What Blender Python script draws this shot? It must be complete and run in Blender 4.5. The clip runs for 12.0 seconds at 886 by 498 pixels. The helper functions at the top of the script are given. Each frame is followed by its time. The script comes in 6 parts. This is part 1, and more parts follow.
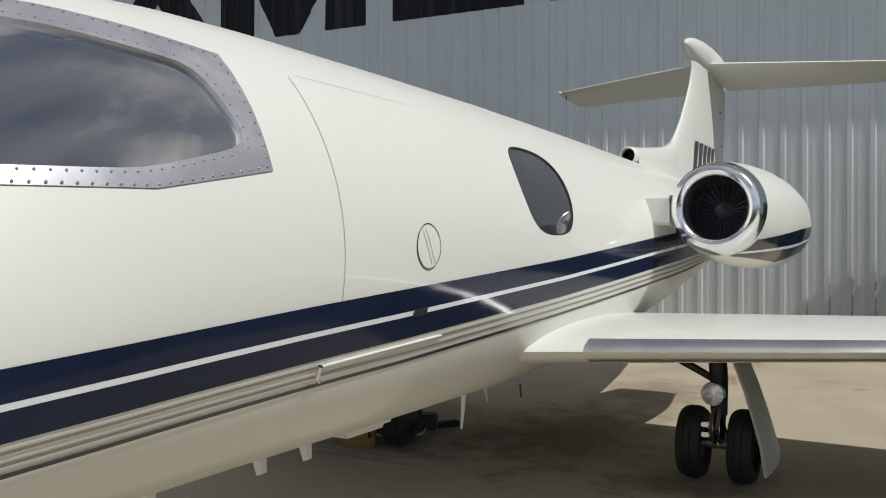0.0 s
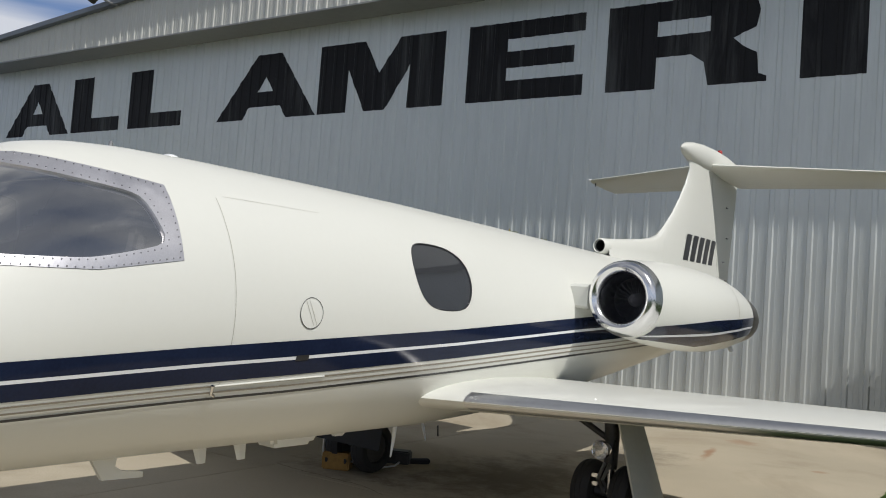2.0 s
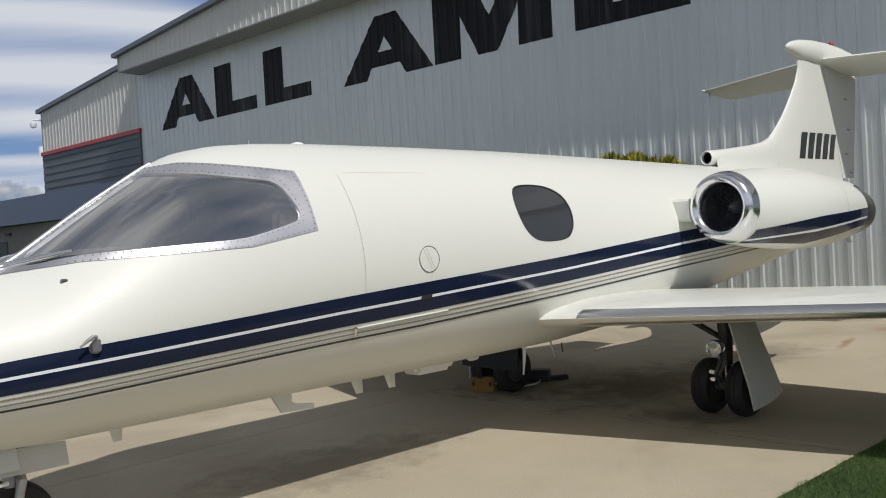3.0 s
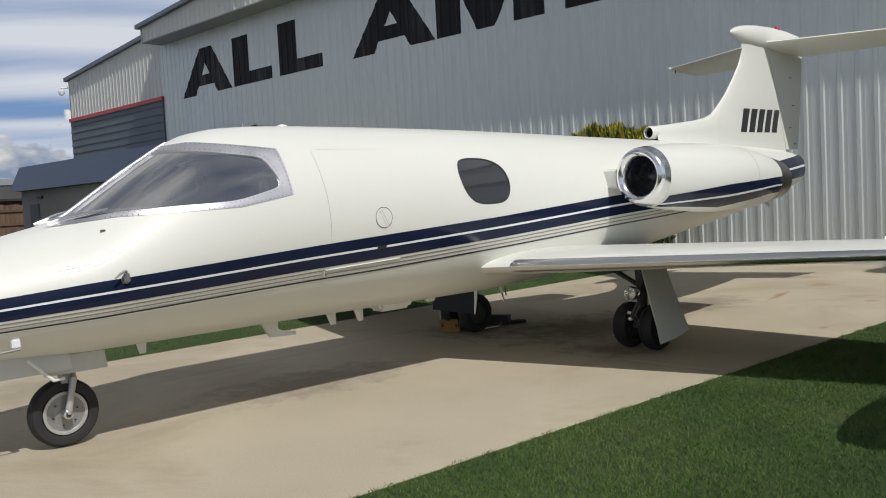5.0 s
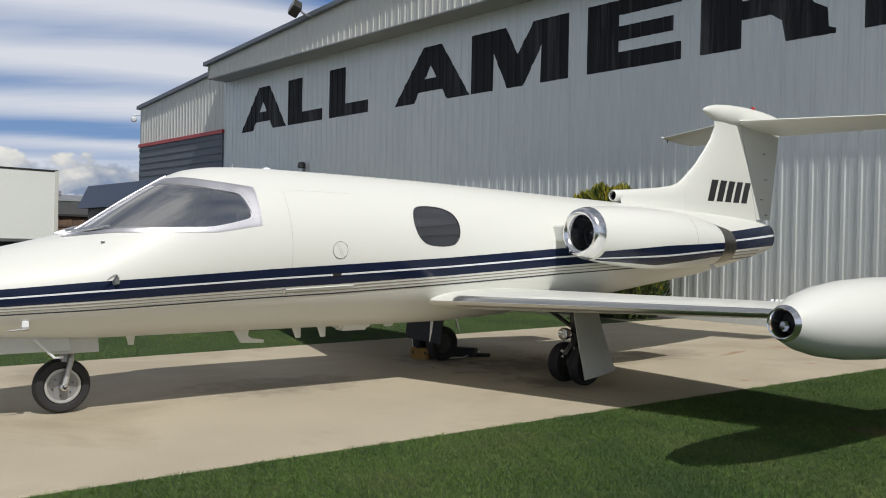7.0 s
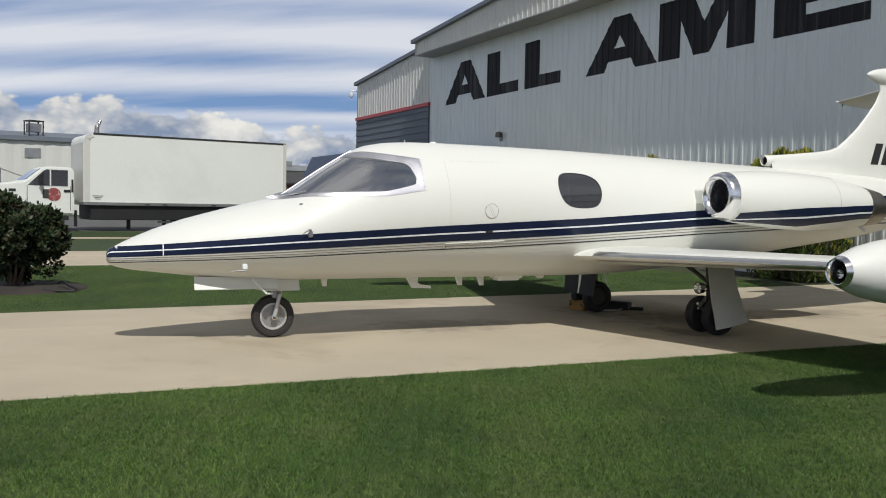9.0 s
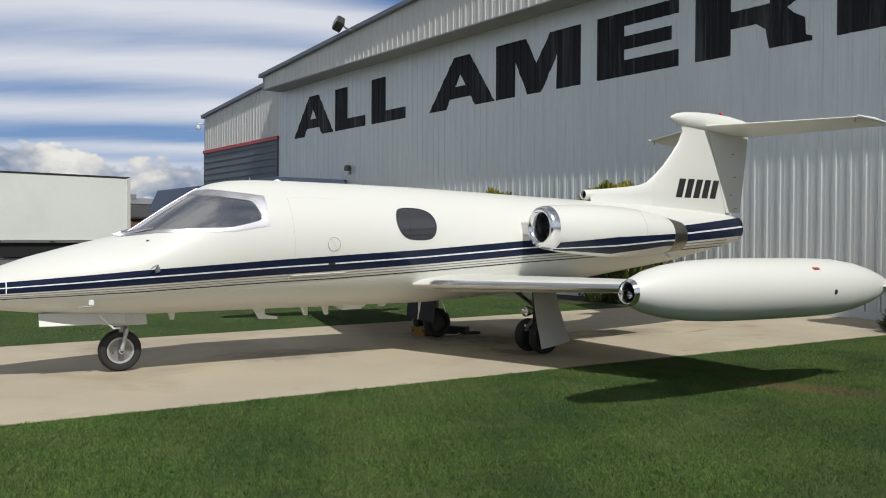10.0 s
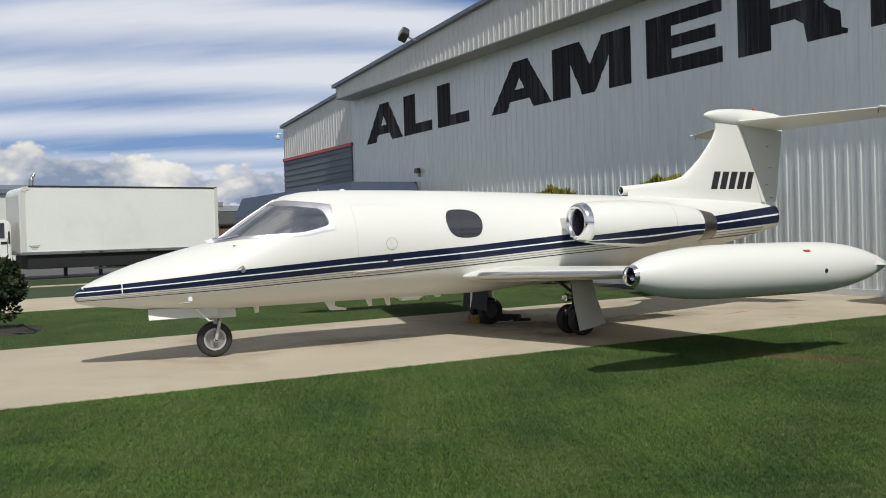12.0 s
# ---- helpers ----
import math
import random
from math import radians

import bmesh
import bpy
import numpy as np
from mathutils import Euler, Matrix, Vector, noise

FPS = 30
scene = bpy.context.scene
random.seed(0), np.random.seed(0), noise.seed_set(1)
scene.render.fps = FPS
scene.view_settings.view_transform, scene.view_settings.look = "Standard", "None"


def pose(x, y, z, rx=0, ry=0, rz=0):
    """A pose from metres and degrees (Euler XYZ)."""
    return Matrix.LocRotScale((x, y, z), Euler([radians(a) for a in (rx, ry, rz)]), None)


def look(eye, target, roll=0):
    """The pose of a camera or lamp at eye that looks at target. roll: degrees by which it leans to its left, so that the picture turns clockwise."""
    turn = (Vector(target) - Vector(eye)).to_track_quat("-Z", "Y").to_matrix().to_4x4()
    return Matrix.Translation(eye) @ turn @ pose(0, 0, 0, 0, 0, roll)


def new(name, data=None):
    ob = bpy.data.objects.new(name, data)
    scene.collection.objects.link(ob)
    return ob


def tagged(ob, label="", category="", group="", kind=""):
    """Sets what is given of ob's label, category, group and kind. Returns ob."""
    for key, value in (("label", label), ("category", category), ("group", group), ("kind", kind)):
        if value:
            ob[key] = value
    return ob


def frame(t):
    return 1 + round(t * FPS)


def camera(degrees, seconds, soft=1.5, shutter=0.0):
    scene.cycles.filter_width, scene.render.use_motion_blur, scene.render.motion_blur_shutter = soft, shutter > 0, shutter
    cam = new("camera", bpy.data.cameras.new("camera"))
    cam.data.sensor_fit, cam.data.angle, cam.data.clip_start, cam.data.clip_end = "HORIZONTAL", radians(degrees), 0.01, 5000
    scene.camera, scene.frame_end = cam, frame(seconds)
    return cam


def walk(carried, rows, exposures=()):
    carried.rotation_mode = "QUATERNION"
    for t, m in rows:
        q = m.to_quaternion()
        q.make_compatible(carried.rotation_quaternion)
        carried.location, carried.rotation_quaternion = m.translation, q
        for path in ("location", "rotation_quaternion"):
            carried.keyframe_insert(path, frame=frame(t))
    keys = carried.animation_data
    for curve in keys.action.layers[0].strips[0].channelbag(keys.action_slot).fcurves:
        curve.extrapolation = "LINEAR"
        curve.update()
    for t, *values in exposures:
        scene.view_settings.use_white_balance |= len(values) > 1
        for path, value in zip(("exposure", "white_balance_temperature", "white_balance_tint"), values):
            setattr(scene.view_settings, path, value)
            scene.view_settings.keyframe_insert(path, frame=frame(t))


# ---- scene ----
cam = camera(53.6, 12.0, soft=1.0)
PATH = [
    (0, (-0.031, -0.007, 1.452), (-0.926, 1.781, 1.438), -0.07),
    (0.5, (0.442, -0.099, 1.468), (-0.167, 1.806, 1.446), -0.88),
    (1, (0.827, -0.029, 1.457), (0.34, 1.898, 1.237), 4.1),
    (1.5, (1.242, -0.359, 1.49), (0.235, 1.361, 1.329), 7.8),
    (2, (1.665, -0.658, 1.575), (0.54, 0.991, 1.684), 4.2),
    (2.5, (1.983, -0.87, 1.614), (0.738, 0.694, 1.655), -3.5),
    (3, (2.367, -1.08, 1.62), (0.978, 0.359, 1.575), -3.3),
    (5, (3.802, -1.762, 1.593), (2.376, -0.365, 1.47), -3.1),
    (5.5, (4.2, -1.861, 1.599), (2.689, -0.551, 1.598), -6.9),
    (6, (4.668, -1.957, 1.567), (3.105, -0.711, 1.648), 1.4),
    (6.5, (5.085, -1.903, 1.553), (3.587, -0.578, 1.56), 2.1),
    (8.5, (6.735, -2.032, 1.518), (5.028, -0.997, 1.402), -2.0),
    (9, (7.111, -2.135, 1.511), (5.326, -1.24, 1.408), 1.1),
    (9.5, (7.499, -2.197, 1.561), (5.791, -1.156, 1.534), 1.3),
    (10, (7.795, -2.365, 1.543), (6.179, -1.187, 1.514), 0.3),
    (10.5, (8.199, -2.436, 1.532), (6.557, -1.295, 1.49), -1.1),
    (11, (8.61, -2.579, 1.543), (6.969, -1.438, 1.503), -2.5),
    (11.5, (8.945, -2.71, 1.534), (7.276, -1.609, 1.503), -1.9),
    (12, (9.308, -2.833, 1.552), (7.591, -1.809, 1.518), -1.7),
]
EXPOSURES = [(0.0, -0.20), (0.5, -0.08), (1.0, 0.22), (1.5, 0.06), (2.0, -0.20), (2.5, -0.29), (3.0, -0.20), (5.0, -0.17), (6.5, -0.13), (8.5, -0.08), (10.0, -0.09), (12.0, -0.02)]
walk(cam, [(t, look(eye, target, roll)) for t, eye, target, roll in PATH], EXPOSURES)

# ---- light ----
SUN_DIR = Vector((0.80, -0.182, 1.0)).normalized()      # towards the sun
SUN_ELEV = math.asin(SUN_DIR.z)
SUN_AZ = math.atan2(SUN_DIR.x, SUN_DIR.y)
sun_data = bpy.data.lights.new("sun", "SUN")
sun_data.energy, sun_data.angle, sun_data.color = 3.7, radians(0.53), (1.0, 0.972, 0.925)
sun = new("sun", sun_data)
sun.matrix_world = look(SUN_DIR * 60, (0, 0, 0))


def node(tree, kind, **values):
    n = tree.nodes.new(kind)
    for key, value in values.items():
        n.inputs[key.replace("_", " ")].default_value = value
    return n


def ramp(tree, stops, source):
    n = tree.nodes.new("ShaderNodeValToRGB")
    n.color_ramp.elements[0].position, n.color_ramp.elements[1].position = stops[0][0], stops[-1][0]
    n.color_ramp.elements[0].color, n.color_ramp.elements[1].color = (*stops[0][1], 1), (*stops[-1][1], 1)
    for at, colour in stops[1:-1]:
        n.color_ramp.elements.new(at).color = (*colour, 1)
    tree.links.new(source, n.inputs[0])
    return n.outputs[0]


def maths(tree, op, a, b=0.0, clamp=False):
    n = tree.nodes.new("ShaderNodeMath")
    n.operation, n.use_clamp = op, clamp
    for slot, value in ((0, a), (1, b)):
        if isinstance(value, (int, float)):
            n.inputs[slot].default_value = value
        else:
            tree.links.new(value, n.inputs[slot])
    return n.outputs[0]


def mixed(tree, factor, a, b, blend="MIX"):
    n = tree.nodes.new("ShaderNodeMix")
    n.data_type, n.blend_type = "RGBA", blend
    for slot, value in ((0, factor), (6, a), (7, b)):
        if isinstance(value, (int, float)):
            n.inputs[slot].default_value = value
        elif isinstance(value, tuple):
            n.inputs[slot].default_value = (*value, 1)
        else:
            tree.links.new(value, n.inputs[slot])
    return n.outputs[2]


BAND_SHIFT = 0.9


def make_world():
    world = bpy.data.worlds.new("sky")
    scene.world = world
    world.use_nodes = True
    t = world.node_tree
    t.nodes.clear()
    sky = t.nodes.new("ShaderNodeTexSky")
    sky.sky_type, sky.sun_disc = "NISHITA", False
    sky.sun_elevation, sky.sun_rotation = SUN_ELEV, SUN_AZ
    sky.air_density, sky.dust_density, sky.ozone_density = 1.2, 0.6, 2.0
    coord = t.nodes.new("ShaderNodeTexCoord")
    split = t.nodes.new("ShaderNodeSeparateXYZ")
    t.links.new(coord.outputs["Generated"], split.inputs[0])
    x, y, z = split.outputs
    up = maths(t, "MAXIMUM", z, 0.0)
    # long bands of high cloud, laid out on a flat sheet overhead
    far = maths(t, "ADD", up, 0.20)
    flat = t.nodes.new("ShaderNodeCombineXYZ")
    t.links.new(maths(t, "DIVIDE", x, far), flat.inputs[0])
    t.links.new(maths(t, "DIVIDE", y, far), flat.inputs[1])
    turn = t.nodes.new("ShaderNodeMapping")
    turn.inputs["Rotation"].default_value = (0, 0, radians(-146))
    t.links.new(flat.outputs[0], turn.inputs[0])
    stretch = t.nodes.new("ShaderNodeMapping")
    stretch.inputs["Scale"].default_value = (1.0, 0.17, 1)
    stretch.inputs["Location"].default_value = (BAND_SHIFT, 0.35, 0)
    t.links.new(turn.outputs[0], stretch.inputs[0])
    streak = node(t, "ShaderNodeTexNoise", Scale=1.9, Detail=6.0, Roughness=0.45, Distortion=0.25)
    t.links.new(stretch.outputs[0], streak.inputs["Vector"])
    wisp = node(t, "ShaderNodeTexNoise", Scale=5.5, Detail=8.0, Roughness=0.6)
    t.links.new(stretch.outputs[0], wisp.inputs["Vector"])
    patchy = node(t, "ShaderNodeTexNoise", Scale=0.8, Detail=3.0)
    t.links.new(turn.outputs[0], patchy.inputs["Vector"])
    along = maths(t, "ADD", maths(t, "MULTIPLY", maths(t, "DIVIDE", x, far), -0.94), maths(t, "MULTIPLY", maths(t, "DIVIDE", y, far), 0.34))
    along = maths(t, "ADD", along, maths(t, "MULTIPLY", maths(t, "SUBTRACT", streak.outputs["Fac"], 0.5), 0.35))
    wave = maths(t, "COSINE", maths(t, "MULTIPLY", maths(t, "SUBTRACT", along, 2.40), 2 * math.pi / 0.38))
    cover = maths(t, "ADD", maths(t, "MULTIPLY", streak.outputs["Fac"], 0.75), maths(t, "MULTIPLY", maths(t, "SUBTRACT", wisp.outputs["Fac"], 0.5), 0.22))
    cover = maths(t, "ADD", cover, maths(t, "SUBTRACT", 0.115, maths(t, "MULTIPLY", wave, maths(t, "MULTIPLY", patchy.outputs["Fac"], 0.19))))
    high = ramp(t, [(0.34, (0.0, 0.0, 0.0)), (0.46, (0.5, 0.5, 0.5)), (0.60, (0.96, 0.96, 0.96))], cover)
    high = maths(t, "MULTIPLY", high, maths(t, "SUBTRACT", 1.0, maths(t, "MULTIPLY", up, 0.2)))
    # broken cloud higher up
    puff = node(t, "ShaderNodeTexNoise", Scale=1.15, Detail=9.0, Roughness=0.56, Distortion=0.2)
    t.links.new(flat.outputs[0], puff.inputs["Vector"])
    puff_colour = ramp(t, [(0.37, (2.6, 2.9, 3.6)), (0.47, (3.9, 4.2, 4.8)), (0.57, (10.0, 10.0, 9.9))], puff.outputs["Fac"])
    overhead = ramp(t, [(0.34, (0, 0, 0)), (0.52, (0.85, 0.85, 0.85))], up)
    # heaped cloud low over the horizon
    heap_at = t.nodes.new("ShaderNodeMapping")
    heap_at.inputs["Scale"].default_value = (1, 1, 1.5)
    heap_at.inputs["Location"].default_value = (0.42, 0.15, 0)
    t.links.new(coord.outputs["Generated"], heap_at.inputs[0])
    heap = node(t, "ShaderNodeTexNoise", Scale=6.5, Detail=3.0, Roughness=0.5)
    t.links.new(heap_at.outputs[0], heap.inputs["Vector"])
    billow = t.nodes.new("ShaderNodeTexVoronoi")
    billow.feature = "SMOOTH_F1"
    billow.inputs["Scale"].default_value, billow.inputs["Detail"].default_value = 22.0, 3.0
    billow.inputs["Roughness"].default_value, billow.inputs["Smoothness"].default_value = 0.55, 0.5
    t.links.new(heap_at.outputs[0], billow.inputs["Vector"])
    lump = maths(t, "SUBTRACT", 0.42, billow.outputs["Distance"])
    height = maths(t, "DIVIDE", maths(t, "SUBTRACT", up, 0.064), 0.056)
    dome = maths(t, "SUBTRACT", 0.30, maths(t, "MULTIPLY", maths(t, "POWER", maths(t, "ABSOLUTE", height), 2.0), 0.34))
    piled = maths(t, "ADD", maths(t, "ADD", maths(t, "SUBTRACT", heap.outputs["Fac"], 0.20), dome), maths(t, "MULTIPLY", lump, 0.24))
    low = ramp(t, [(0.335, (0, 0, 0)), (0.385, (1, 1, 1))], piled)
    shade = node(t, "ShaderNodeTexNoise", Scale=9.0, Detail=5.0, Roughness=0.55)
    t.links.new(heap_at.outputs[0], shade.inputs["Vector"])
    lit = maths(t, "ADD", shade.outputs["Fac"], maths(t, "ADD", maths(t, "MULTIPLY", height, 0.19), maths(t, "MULTIPLY", lump, 0.36)))
    heap_colour = ramp(t, [(0.16, (5.0, 6.4, 9.0)), (0.30, (9.0, 9.8, 11.2)), (0.43, (14.0, 14.1, 13.9)), (0.58, (17.5, 17.2, 16.2))], lit)
    blue = mixed(t, 0.65, sky.outputs[0], (1.7, 4.2, 11.0))
    haze = ramp(t, [(0.0, (0.85, 0.85, 0.85)), (0.10, (0.62, 0.62, 0.62)), (0.20, (0.25, 0.25, 0.25)), (0.36, (0.0, 0.0, 0.0))], up)
    blue = mixed(t, haze, blue, (4.8, 7.8, 13.2))
    colour = mixed(t, high, blue, (15.4, 15.9, 17.1))
    colour = mixed(t, overhead, colour, puff_colour)
    colour = mixed(t, low, colour, heap_colour)
    back = node(t, "ShaderNodeBackground", Strength=0.050)
    t.links.new(colour, back.inputs[0])
    out = t.nodes.new("ShaderNodeOutputWorld")
    t.links.new(back.outputs[0], out.inputs[0])


make_world()


# ---- materials ----
def material(name, colour, rough=0.5, metal=0.0, vary=0.12, fine=40.0, coarse=1.5, bump=0.0, bump_scale=60.0, coat=0.0, stain=None, spec=0.5, per_piece=0.0, stretch=(1, 1, 1), gloss_vary=0.12):
    """Paint, metal or mineral with variation at two scales, and a fine relief."""
    m = bpy.data.materials.new(name)
    m.use_nodes = True
    t = m.node_tree
    b = t.nodes["Principled BSDF"]
    b.inputs["Metallic"].default_value = metal
    b.inputs["Specular IOR Level"].default_value = spec
    b.inputs["Coat Weight"].default_value = coat
    b.inputs["Coat Roughness"].default_value = 0.04
    where = t.nodes.new("ShaderNodeTexCoord")
    place = t.nodes.new("ShaderNodeMapping")
    place.inputs["Scale"].default_value = stretch
    t.links.new(where.outputs["Object"], place.inputs[0])
    small = node(t, "ShaderNodeTexNoise", Scale=fine, Detail=6.0, Roughness=0.6)
    large = node(t, "ShaderNodeTexNoise", Scale=coarse, Detail=5.0, Roughness=0.55)
    for n in (small, large):
        t.links.new(place.outputs[0], n.inputs["Vector"])
    dark = tuple(c * (1 - vary) for c in colour)
    light = tuple(min(1.0, c * (1 + vary)) for c in colour)
    tone = maths(t, "ADD", maths(t, "MULTIPLY", small.outputs["Fac"], 0.45), maths(t, "MULTIPLY", large.outputs["Fac"], 0.55))
    base = ramp(t, [(0.33, dark), (0.67, light)], tone)
    if stain:
        patch = node(t, "ShaderNodeTexNoise", Scale=coarse * 0.7, Detail=8.0, Roughness=0.65, Distortion=0.6)
        t.links.new(place.outputs[0], patch.inputs["Vector"])
        f = ramp(t, [(stain[1], (0, 0, 0)), (stain[1] + 0.16, (stain[2],) * 3)], patch.outputs["Fac"])
        base = mixed(t, f, base, stain[0])
    if per_piece:
        info = t.nodes.new("ShaderNodeObjectInfo")
        f = maths(t, "ADD", maths(t, "MULTIPLY", info.outputs["Random"], per_piece), 1 - per_piece / 2)
        base = mixed(t, 1.0, base, f, "MULTIPLY")
    t.links.new(base, b.inputs["Base Color"])
    r = maths(t, "ADD", maths(t, "MULTIPLY", large.outputs["Fac"], gloss_vary), rough - gloss_vary / 2, True)
    t.links.new(r, b.inputs["Roughness"])
    if bump:
        grain = node(t, "ShaderNodeTexNoise", Scale=bump_scale, Detail=8.0, Roughness=0.65)
        t.links.new(place.outputs[0], grain.inputs["Vector"])
        relief = node(t, "ShaderNodeBump", Strength=bump, Distance=0.01)
        t.links.new(grain.outputs["Fac"], relief.inputs["Height"])
        t.links.new(relief.outputs[0], b.inputs["Normal"])
    return m


def glass_material(name, tint, rough=0.02, ior=1.5, clear=1.0):
    m = bpy.data.materials.new(name)
    m.use_nodes = True
    b = m.node_tree.nodes["Principled BSDF"]
    b.inputs["Base Color"].default_value = (*tint, 1)
    b.inputs["Transmission Weight"].default_value = clear
    b.inputs["Roughness"].default_value = rough
    b.inputs["IOR"].default_value = ior
    b.inputs["Coat Weight"].default_value = 1.0
    b.inputs["Coat IOR"].default_value = ior
    b.inputs["Coat Roughness"].default_value = 0.02
    return m


def leaf_material(name, colours, rough=0.55, patches=None):
    """Leaves and blades, each island its own shade."""
    m = bpy.data.materials.new(name)
    m.use_nodes = True
    t = m.node_tree
    b = t.nodes["Principled BSDF"]
    geo = t.nodes.new("ShaderNodeNewGeometry")
    step = 1.0 / (len(colours) - 1)
    base = ramp(t, [(n * step, c) for n, c in enumerate(colours)], geo.outputs["Random Per Island"])
    where = t.nodes.new("ShaderNodeTexCoord")
    large = node(t, "ShaderNodeTexNoise", Scale=0.55, Detail=6.0, Roughness=0.6)
    t.links.new(where.outputs["Object"], large.inputs["Vector"])
    f = ramp(t, [(0.32, (0.66, 0.70, 0.66)), (0.68, (1.30, 1.24, 1.2))], large.outputs["Fac"])
    base = mixed(t, 1.0, base, f, "MULTIPLY")
    if patches:
        for colour, scale, lo, hi, most, shift in ((patches[0], 0.9, 0.50, 0.68, 0.75, 3.0), (patches[1], 0.7, 0.50, 0.66, 0.7, 11.0), (patches[0], 7.0, 0.55, 0.68, 0.6, 5.0)):
            at = t.nodes.new("ShaderNodeMapping")
            at.inputs["Location"].default_value = (shift, shift * 0.7, 0)
            at.inputs["Scale"].default_value = (1, 1, 0)
            t.links.new(where.outputs["Object"], at.inputs[0])
            spot = node(t, "ShaderNodeTexNoise", Scale=scale, Detail=7.0, Roughness=0.62)
            t.links.new(at.outputs[0], spot.inputs["Vector"])
            base = mixed(t, ramp(t, [(lo, (0, 0, 0)), (hi, (most,) * 3)], spot.outputs["Fac"]), base, colour)
    t.links.new(base, b.inputs["Base Color"])
    b.inputs["Roughness"].default_value = rough
    b.inputs["Specular IOR Level"].default_value = 0.3
    return m


def pane_material(name, tint, sheen, ior=1.6, rough=0.03):
    """A thin clear pane: lets light straight through, tinted, under a mirror sheen."""
    m = bpy.data.materials.new(name)
    m.use_nodes = True
    t = m.node_tree
    t.nodes.clear()
    see = t.nodes.new("ShaderNodeBsdfTransparent")
    see.inputs[0].default_value = (*tint, 1)
    shine = node(t, "ShaderNodeBsdfGlossy", Roughness=rough)
    shine.inputs[0].default_value = (0.97, 0.96, 0.94, 1)
    angle = node(t, "ShaderNodeFresnel", IOR=ior)
    where = t.nodes.new("ShaderNodeTexCoord")
    smear = node(t, "ShaderNodeTexNoise", Scale=2.2, Detail=4.0)
    t.links.new(where.outputs["Object"], smear.inputs["Vector"])
    relief = node(t, "ShaderNodeBump", Strength=0.05, Distance=0.02)
    t.links.new(smear.outputs["Fac"], relief.inputs["Height"])
    t.links.new(relief.outputs[0], shine.inputs["Normal"])
    mix = t.nodes.new("ShaderNodeMixShader")
    t.links.new(maths(t, "ADD", angle.outputs[0], sheen, True), mix.inputs[0])
    t.links.new(see.outputs[0], mix.inputs[1])
    t.links.new(shine.outputs[0], mix.inputs[2])
    out = t.nodes.new("ShaderNodeOutputMaterial")
    t.links.new(mix.outputs[0], out.inputs[0])
    return m


IVORY = material("ivory_paint", (0.705, 0.710, 0.662), 0.48, vary=0.012, fine=30, coarse=0.9, coat=0.35, bump=0.006, bump_scale=3, gloss_vary=0.06)
NAVY = material("navy_paint", (0.012, 0.018, 0.043), 0.11, vary=0.25, fine=60, coarse=3, spec=0.18, gloss_vary=0.05, bump=0.012, bump_scale=7)
PALE = material("white_line_paint", (0.78, 0.80, 0.82), 0.28, vary=0.03)
TAUPE = material("taupe_line_paint", (0.26, 0.23, 0.18), 0.35, vary=0.1)
INK = material("black_line_paint", (0.03, 0.03, 0.032), 0.3, vary=0.15)
CHROME = material("polished_aluminium", (0.80, 0.80, 0.81), 0.17, 1.0, vary=0.04, fine=30, coarse=4, gloss_vary=0.14)
BRUSHED = material("window_frame_metal", (0.64, 0.635, 0.67), 0.46, 1.0, vary=0.1, fine=120, coarse=6, bump=0.05, bump_scale=200, gloss_vary=0.2)
RIVET = material("rivet_metal", (0.33, 0.33, 0.35), 0.45, 0.9, vary=0.2)
EDGE_METAL = material("dull_leading_edge_metal", (0.60, 0.60, 0.60), 0.33, 1.0, vary=0.08, fine=30, coarse=2.5, gloss_vary=0.18, stain=((0.42, 0.42, 0.41), 0.55, 0.5))
ALLOY = material("pale_cast_alloy", (0.52, 0.52, 0.50), 0.38, 0.55, vary=0.1, fine=40, coarse=8)
WHEELGREY = material("grey_cast_wheel", (0.30, 0.30, 0.30), 0.45, 0.5, vary=0.15, fine=60, coarse=10)
STEEL = material("dull_steel", (0.36, 0.36, 0.36), 0.4, 0.85, vary=0.2, bump=0.1)
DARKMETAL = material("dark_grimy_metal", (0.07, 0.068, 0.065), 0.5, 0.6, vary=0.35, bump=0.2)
FANGREY = material("dark_grey_fan_metal", (0.115, 0.118, 0.135), 0.5, 0.4, vary=0.2, fine=40, coarse=6)
NOZZLE = material("heat_stained_metal", (0.30, 0.28, 0.25), 0.36, 0.95, vary=0.25, fine=20, coarse=5)
RUBBER = material("black_rubber", (0.022, 0.021, 0.021), 0.72, vary=0.3, bump=0.25, bump_scale=90, stain=((0.045, 0.042, 0.038), 0.55, 0.5))
BLACK = material("black_void", (0.012, 0.012, 0.013), 0.6, vary=0.2)
RED = material("red_paint", (0.42, 0.03, 0.03), 0.4)
EMBLEM = material("faded_red_emblem", (0.28, 0.06, 0.06), 0.5, vary=0.4, fine=12, stain=((0.6, 0.6, 0.58), 0.5, 0.9), coarse=9)
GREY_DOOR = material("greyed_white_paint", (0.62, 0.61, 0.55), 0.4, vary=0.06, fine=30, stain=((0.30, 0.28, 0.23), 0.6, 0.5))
COCKPIT = pane_material("cockpit_glazing", (0.72, 0.72, 0.73), 0.56)
TINTED = glass_material("tinted_cabin_glazing", (0.065, 0.068, 0.078), clear=0.35)
CLEAR = pane_material("clear_lamp_cover", (0.93, 0.93, 0.93), 0.0, 1.2)
LENS = glass_material("lamp_lens", (0.95, 0.95, 0.95))
INNER = material("dark_cabin_lining", (0.24, 0.235, 0.23), 0.8, vary=0.2)
